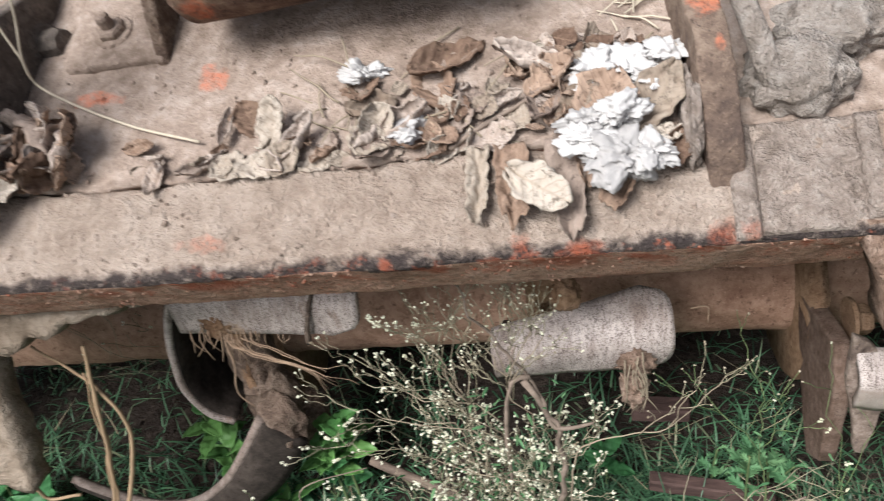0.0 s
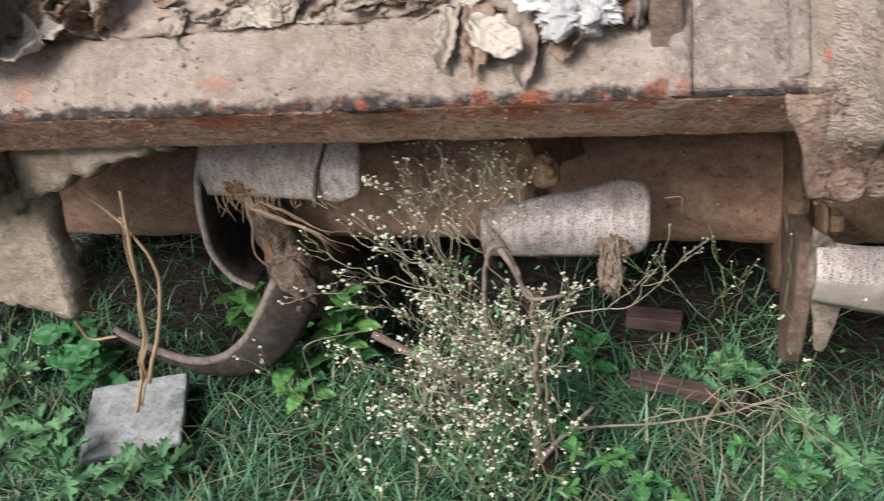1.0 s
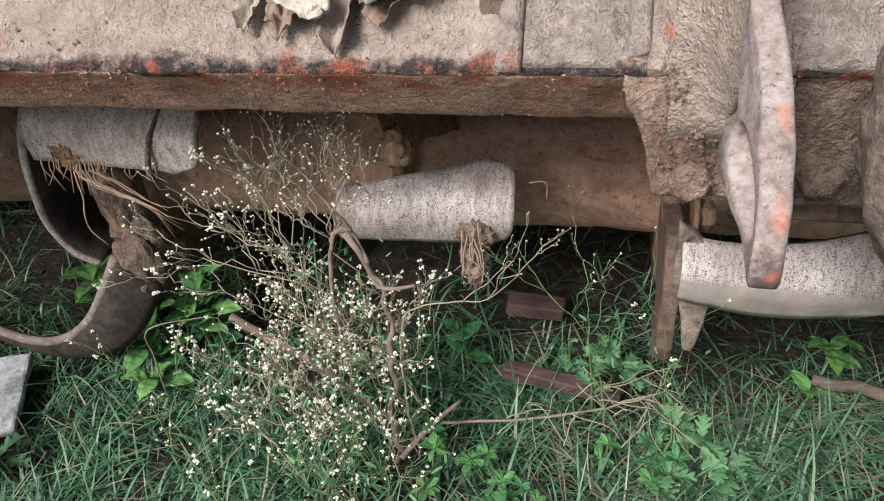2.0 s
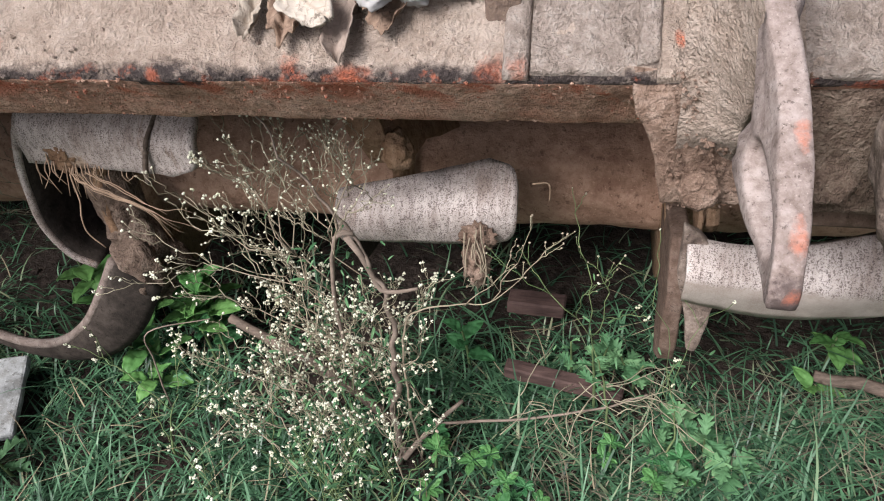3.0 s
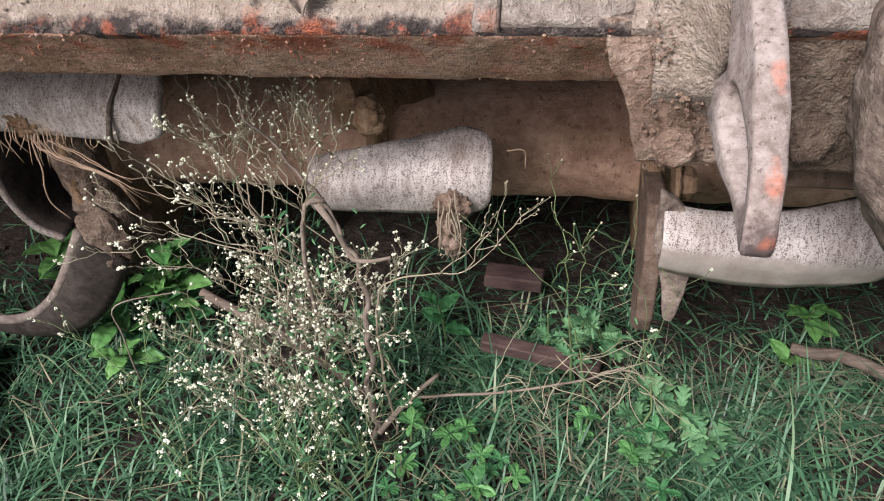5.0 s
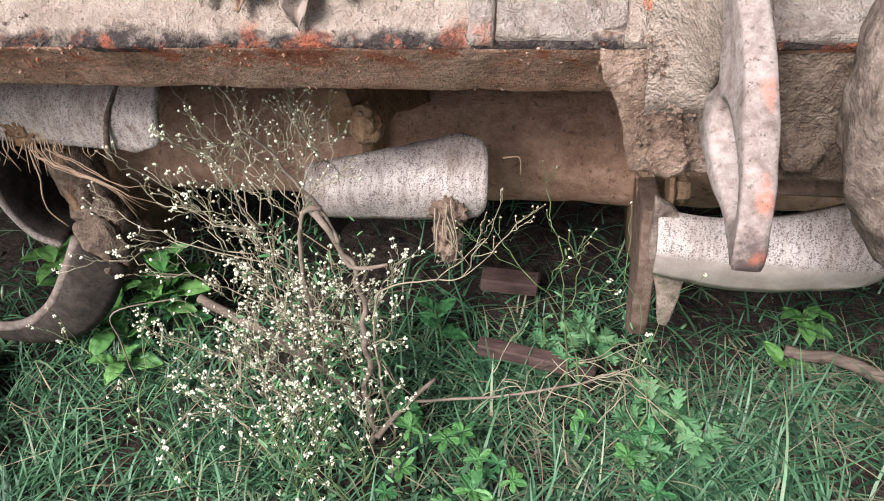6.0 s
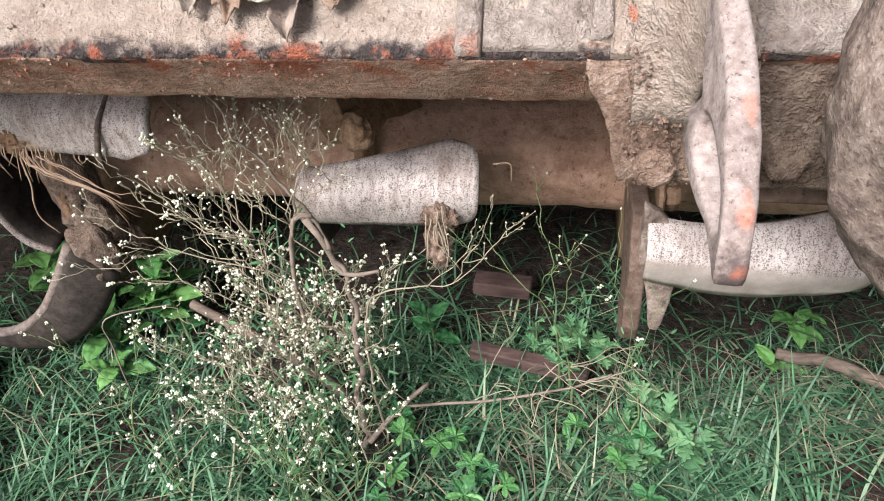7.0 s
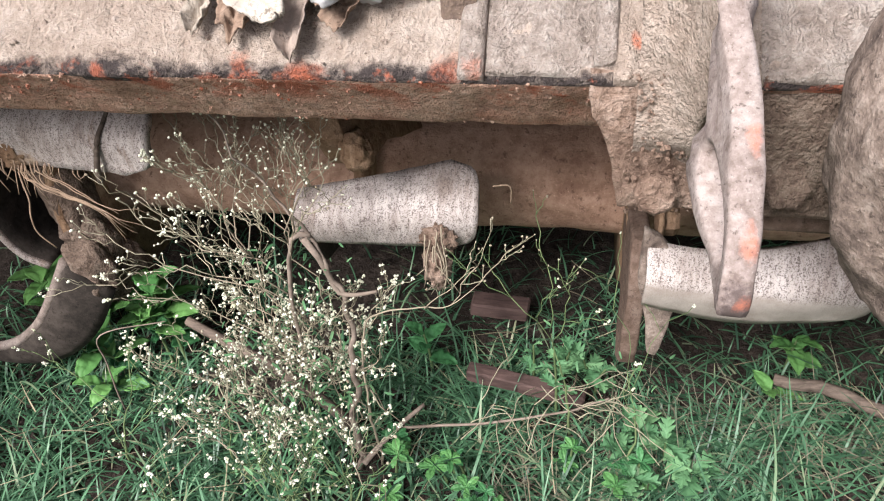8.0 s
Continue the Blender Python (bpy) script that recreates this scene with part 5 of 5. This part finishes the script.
flowering_weed((-0.19, 0.06, 0.0), [(-0.19, 0.06, 0.0), (-0.185, 0.065, 0.04), (-0.17, 0.07, 0.075)], [((-0.18, 0.067, 0.055), (-0.228, 0.08, 0.092)), ((-0.17, 0.07, 0.075), (-0.165, 0.08, 0.11)), ((-0.188, 0.063, 0.03), (-0.16, 0.075, 0.055)), ((-0.19, 0.06, 0.02), (-0.2, 0.068, 0.04))], "thin weed with white flower heads in the grass", 33, 0.0013, stem_green, forks=2, leaves=10)
flowering_weed((0.225, 0.1, 0.0), [(0.225, 0.1, 0.0), (0.235, 0.1, 0.05), (0.222, 0.1, 0.12)], [((0.222, 0.1, 0.12), (0.208, 0.1, 0.205)), ((0.227, 0.1, 0.1), (0.24, 0.098, 0.165)), ((0.235, 0.1, 0.06), (0.22, 0.092, 0.105))], "thin green weed with white flowers by the tine", 34, 0.0013, stem_green, forks=1, white=1.0, leaves=12)
flowering_weed((0.185, 0.13, 0.0), [(0.185, 0.13, 0.0), (0.178, 0.12, 0.08), (0.165, 0.105, 0.15)], [((0.165, 0.105, 0.15), (0.162, 0.1, 0.215)), ((0.17, 0.11, 0.13), (0.138, 0.1, 0.185)), ((0.168, 0.107, 0.14), (0.178, 0.1, 0.19))], "thin green weed with small white flowers", 35, 0.0013, stem_green, forks=2, white=0.7, leaves=22)
flowering_weed((-0.56, 0.07, 0.0), [(-0.56, 0.07, 0.0), (-0.56, 0.07, 0.05), (-0.555, 0.065, 0.08)], [((-0.56, 0.07, 0.05), (-0.57 + r2.uniform(-0.05, 0.06), 0.07 + r2.uniform(-0.04, 0.05), 0.09 + r2.uniform(-0.03, 0.04))) for k in range(6)], "green weed with small white flowers beside the slab", 36, 0.0015, stem_green, forks=2, leaves=50)
flowering_weed((-0.33, 0.3, 0.0), [(-0.33, 0.3, 0.0), (-0.33, 0.3, 0.08), (-0.32, 0.29, 0.13)], [((-0.33, 0.295, 0.06 + 0.01 * k), (-0.33 + r2.uniform(-0.09, 0.07), 0.27 + r2.uniform(-0.05, 0.05), 0.13 + r2.uniform(-0.04, 0.08))) for k in range(8)], "dark wiry weed with pale heads in the shade", 37, 0.0017, stem_dry, forks=2, white=0.5)
flowering_weed((-0.03, 0.03, 0.0), [(-0.03, 0.03, 0.0), (-0.03, 0.032, 0.02), (-0.028, 0.035, 0.035)], [((-0.03, 0.032, 0.02), (-0.04 + r2.uniform(-0.05, 0.08), 0.03 + r2.uniform(-0.04, 0.03), 0.04 + r2.uniform(-0.01, 0.03))) for k in range(7)], "low weed with white flower heads in the grass", 38, 0.0014, stem_green, forks=2, leaves=45)
for k in range(8):
    x, y = r2.uniform(-0.12, 0.03), r2.uniform(-0.01, 0.07)
    flowering_weed((x, y, 0.0), [(x, y, 0.0), (x + 0.004, y, 0.03), (x + r2.uniform(-0.02, 0.02), y + 0.005, 0.06)], [((x + 0.003, y, 0.03), (x + r2.uniform(-0.03, 0.03), y + r2.uniform(-0.01, 0.02), 0.07 + r2.uniform(-0.01, 0.03))) for i in range(2)], "low weed with white flower heads in the grass", 60 + k, 0.0011, stem_green, forks=2, leaves=8)

# ---- sticks, planks and the slab ----
def plank(name, a, b, width, height, material, label, category, seed=0):
    a, b = Vector(a), Vector(b)
    d = b - a
    bm = bmesh.new()
    bmesh.ops.create_cube(bm, size=1)
    bmesh.ops.subdivide_edges(bm, edges=[e for e in bm.edges if abs((e.verts[0].co - e.verts[1].co).x) > 0.5], cuts=14)
    for v in bm.verts:
        v.co = Vector((v.co.x * d.length, v.co.y * width, v.co.z * height))
    bmesh.ops.bevel(bm, geom=[e for e in bm.edges if e.calc_face_angle(0) > 1], offset=0.0015, segments=1, affect="EDGES")
    bm.transform(Matrix.Translation((a + b) / 2) @ d.to_track_quat("X", "Z").to_matrix().to_4x4())
    roughen(bm, 0.0009, 50)
    return tagged(part(name, bm, material), label, category)


plank("plank", (0.092, 0.17, 0.03), (0.196, 0.157, 0.021), 0.014, 0.0135, wood_red, "reddish-brown weathered wooden batten lying in the grass", "plank")
plank("plank", (0.084, 0.26, 0.03), (0.14, 0.258, 0.027), 0.022, 0.015, wood_red, "short dark reddish block of wood in the shade", "plank")
stalk("stick", [(0.358, 0.2, 0.02), (0.41, 0.188, 0.018), (0.5, 0.16, 0.015)], 0.0052, 0.0068, wood_bark, "thick broken stick lying in the grass", "stick", sides=10, steps=14, amp=0.004)
stalk("stick", [(-0.152, 0.15, 0.087), (-0.1, 0.135, 0.073), (-0.052, 0.12, 0.058), (0.0, 0.11, 0.015)], 0.0042, 0.005, wood_bark, "grey-brown stick lying among the weeds", "stick", sides=8, amp=0.0015)
stalk("stick", [(0.018, 0.075, 0.012), (0.038, 0.092, 0.032), (0.062, 0.118, 0.04)], 0.0028, 0.0018, wood_stick, "pinkish-brown broken twig in the grass", "stick", sides=7, amp=0.001)
stalk("stick", [(0.042, 0.1, 0.03), (0.1, 0.11, 0.03), (0.17, 0.125, 0.035), (0.215, 0.135, 0.05)], 0.0014, 0.0009, wood_stick, "thin dry twig lying across the grass", "stick", sides=6, amp=0.002)
stalk("stick", [(0.008, 0.083, 0.243), (-0.004, 0.081, 0.241), (-0.0134, 0.08, 0.2017), (-0.0145, 0.08, 0.165), (-0.0162, 0.082, 0.1286)], 0.0021, 0.0014, wood_stick, "broken dead stem leaning in the weed", "stick", sides=8, steps=2, amp=0.002)
stalk("stick", [(0.004, 0.08, 0.242), (0.0165, 0.08, 0.212), (0.0215, 0.08, 0.197), (0.034, 0.08, 0.1965), (0.0486, 0.08, 0.2)], 0.0024, 0.0012, wood_stick, "broken dead stem leaning in the weed", "stick", sides=8, steps=2, amp=0.0015)
stalk("stick", [(-0.2, 0.09, 0.03), (-0.196, 0.09, 0.09), (-0.19, 0.09, 0.125), (-0.135, 0.1, 0.136)], 0.0008, 0.0005, wood_stick, "bent reddish dry stalk", "stick", sides=6, amp=0.001)
for k in range(28):
    x, y = rnd.uniform(0.11, 0.24), rnd.uniform(0.09, 0.16)
    a, l = rnd.uniform(-1.5, 1.5), rnd.uniform(0.012, 0.035)
    z = 0.036 + rnd.uniform(0, 0.025)
    stalk("twig", [(x - l * math.cos(a), y - l * math.sin(a), z), (x, y, z + rnd.uniform(0, 0.01)), (x + l * math.cos(a), y + l * math.sin(a), z + rnd.uniform(-0.01, 0.01))], 0.0005, 0.0003, stem_grey, "thin dry twig in a tangle on the grass", "twig", "tangle of twigs", 5, 6, 0.007)

slab = block((0.1, 0.095, 0.01), (-0.402, 0.07, 0.028), (6, 4, 24), bevel=0.003, cuts=6, rough=0.0015)
tagged(part("board", slab, concrete), "pale grey weathered board lying in the grass", "board")
# straws caught under the tube and in the tines
stalk("straw", [(-0.307, 0.078, 0.297), (-0.318, 0.075, 0.24), (-0.345, 0.075, 0.15), (-0.37, 0.07, 0.09), (-0.385, 0.06, 0.05)], 0.0014, 0.0024, straw_tan, "long tan straw hanging from the tiller to the grass", "straw", "hanging straws", 7, amp=0.002)
stalk("straw", [(-0.35, 0.08, 0.297), (-0.32, 0.08, 0.262), (-0.306, 0.08, 0.222), (-0.325, 0.078, 0.16), (-0.365, 0.07, 0.08)], 0.001, 0.0022, straw_tan, "long tan straw hanging from the tiller to the grass", "straw", "hanging straws", 7, amp=0.002)
stalk("straw", [(-0.39, 0.06, 0.24), (-0.41, 0.07, 0.2), (-0.428, 0.085, 0.125), (-0.39, 0.085, 0.127)], 0.002, 0.0014, straw_tan, "tan straw bent under the hanging plate", "straw", "hanging straws", 7, amp=0.001)
for k in range(2):
    x = rnd.uniform(-0.01, 0.01)
    stalk("straw", [(-0.312 + x, 0.078, 0.27), (-0.33 + x, 0.075, 0.19), (-0.352 + 1.5 * x, 0.072, 0.12), (-0.378 + x, 0.065, 0.055)], 0.0007, 0.0013, straw_tan, "thin tan straw hanging from the tiller to the grass", "straw", "hanging straws", 6, amp=0.005)
for k in range(8):
    s = rnd.uniform(-1, 1)
    stalk("root_fibre", [(-0.232 + 0.004 * k, 0.126, 0.258), (-0.2, 0.118 + 0.004 * s, 0.252 + 0.003 * s), (-0.165, 0.112, 0.238 + 0.006 * s), (-0.135 + rnd.uniform(-0.02, 0.014), 0.115, 0.216 + 0.014 * s)], rnd.uniform(0.0003, 0.0007), 0.00025, root_tan, "tan root fibre caught on the tine", "root fibre", "fibres on the tine", 5, amp=0.007)
stalk("root_fibre", [(-0.228, 0.125, 0.255), (-0.226, 0.12, 0.235), (-0.231, 0.12, 0.205), (-0.222, 0.125, 0.185)], 0.0008, 0.0005, root_tan, "thin root hanging from the tine", "root fibre", "fibres on the tine", 5, amp=0.003)
stalk("root_fibre", [(0.122, 0.14, 0.25), (0.133, 0.14, 0.25), (0.134, 0.14, 0.236)], 0.0007, 0.0005, root_tan, "thin root on the shaft", "root fibre", "fibres on the tine", 5, amp=0.001)
for k in range(14):
    x = rnd.gauss(-0.232, 0.012)
    stalk("root_fibre", [(x, 0.134, 0.268 + rnd.uniform(-0.01, 0.006)), (x + rnd.uniform(-0.004, 0.004), 0.126, 0.255), (x + rnd.uniform(-0.01, 0.012), 0.126, 0.24 + rnd.uniform(-0.012, 0.012))], 0.0008, 0.0003, root_tan, "tuft of root fibre on the tine", "root fibre", "fibres on the tine", 5, 3, 0.002)
clod = part("mud_clod", lump((0.08, 0.132, 0.183), (0.010, 0.009, 0.018), 0.5, 2.5), mud_clod)
tagged(clod, "clod of mud and roots stuck to the tine", "clod")
clod = part("mud_clod", lump((-0.232, 0.133, 0.266), (0.013, 0.005, 0.012), 0.6, 3), mud_brown)
tagged(clod, "smear of mud and roots stuck to the tine", "clod")
clod = part("mud_clod", lump((0.083, 0.133, 0.206), (0.012, 0.004, 0.012), 0.6, 3), mud_clod)
tagged(clod, "clod of mud and roots stuck to the tine", "clod")
for k in range(9):
    x = 0.083 + rnd.uniform(-0.01, 0.014)
    stalk("root_fibre", [(x, 0.128, 0.212 + rnd.uniform(-0.012, 0.012)), (x + rnd.uniform(-0.006, 0.006), 0.122, 0.19), (x + rnd.uniform(-0.012, 0.015), 0.124, 0.165 + rnd.uniform(-0.006, 0.02))], 0.0006, 0.0003, stem_dry, "tuft of root fibre on the tine", "root fibre", "fibres on the tine", 5, 3, 0.003)

# dark strand laid over the tine to draw the dark line of a cleft
stalk("root_fibre", [(-0.145, 0.137, 0.303), (-0.149, 0.1225, 0.289), (-0.154, 0.119, 0.272), (-0.159, 0.12, 0.256)], 0.0016, 0.0024, wood_bark, "dark strand standing in for a cleft in the tine", "root fibre", "fibres on the tine", 6, amp=0.004)
for k in range(12):
    x = rnd.uniform(-0.268, -0.17)
    stalk("root_fibre", [(x, 0.13, 0.262), (x + rnd.uniform(-0.003, 0.003), 0.127, 0.254), (x + rnd.uniform(-0.006, 0.006), 0.128, 0.246 + rnd.uniform(-0.006, 0.004))], 0.0006, 0.0003, root_tan, "short root fibre under the tine", "root fibre", "fibres on the tine", 5, 3, 0.002)
places = []
for k in range(420):
    z = rnd.uniform(0.326, 0.402)
    places.append((rnd.uniform(0.196, 0.25), 0.0015 + (0.01 * (0.365 - z) / 0.04 if z < 0.365 else 0.0) + rnd.uniform(-0.0005, 0.001), z))
crumbs("crumbs", [tuple(BAR @ Vector((rnd.uniform(-0.5, 0.19), -0.0285, rnd.uniform(-0.026, 0.026)))) for k in range(900)], 0.0011, mud_rust, "rusty crumbs stuck under the tube", 9)
crumbs("crumbs", places, 0.0015, mud_clod, "crumbs of dried mud stuck to the bracket and tube", 8)
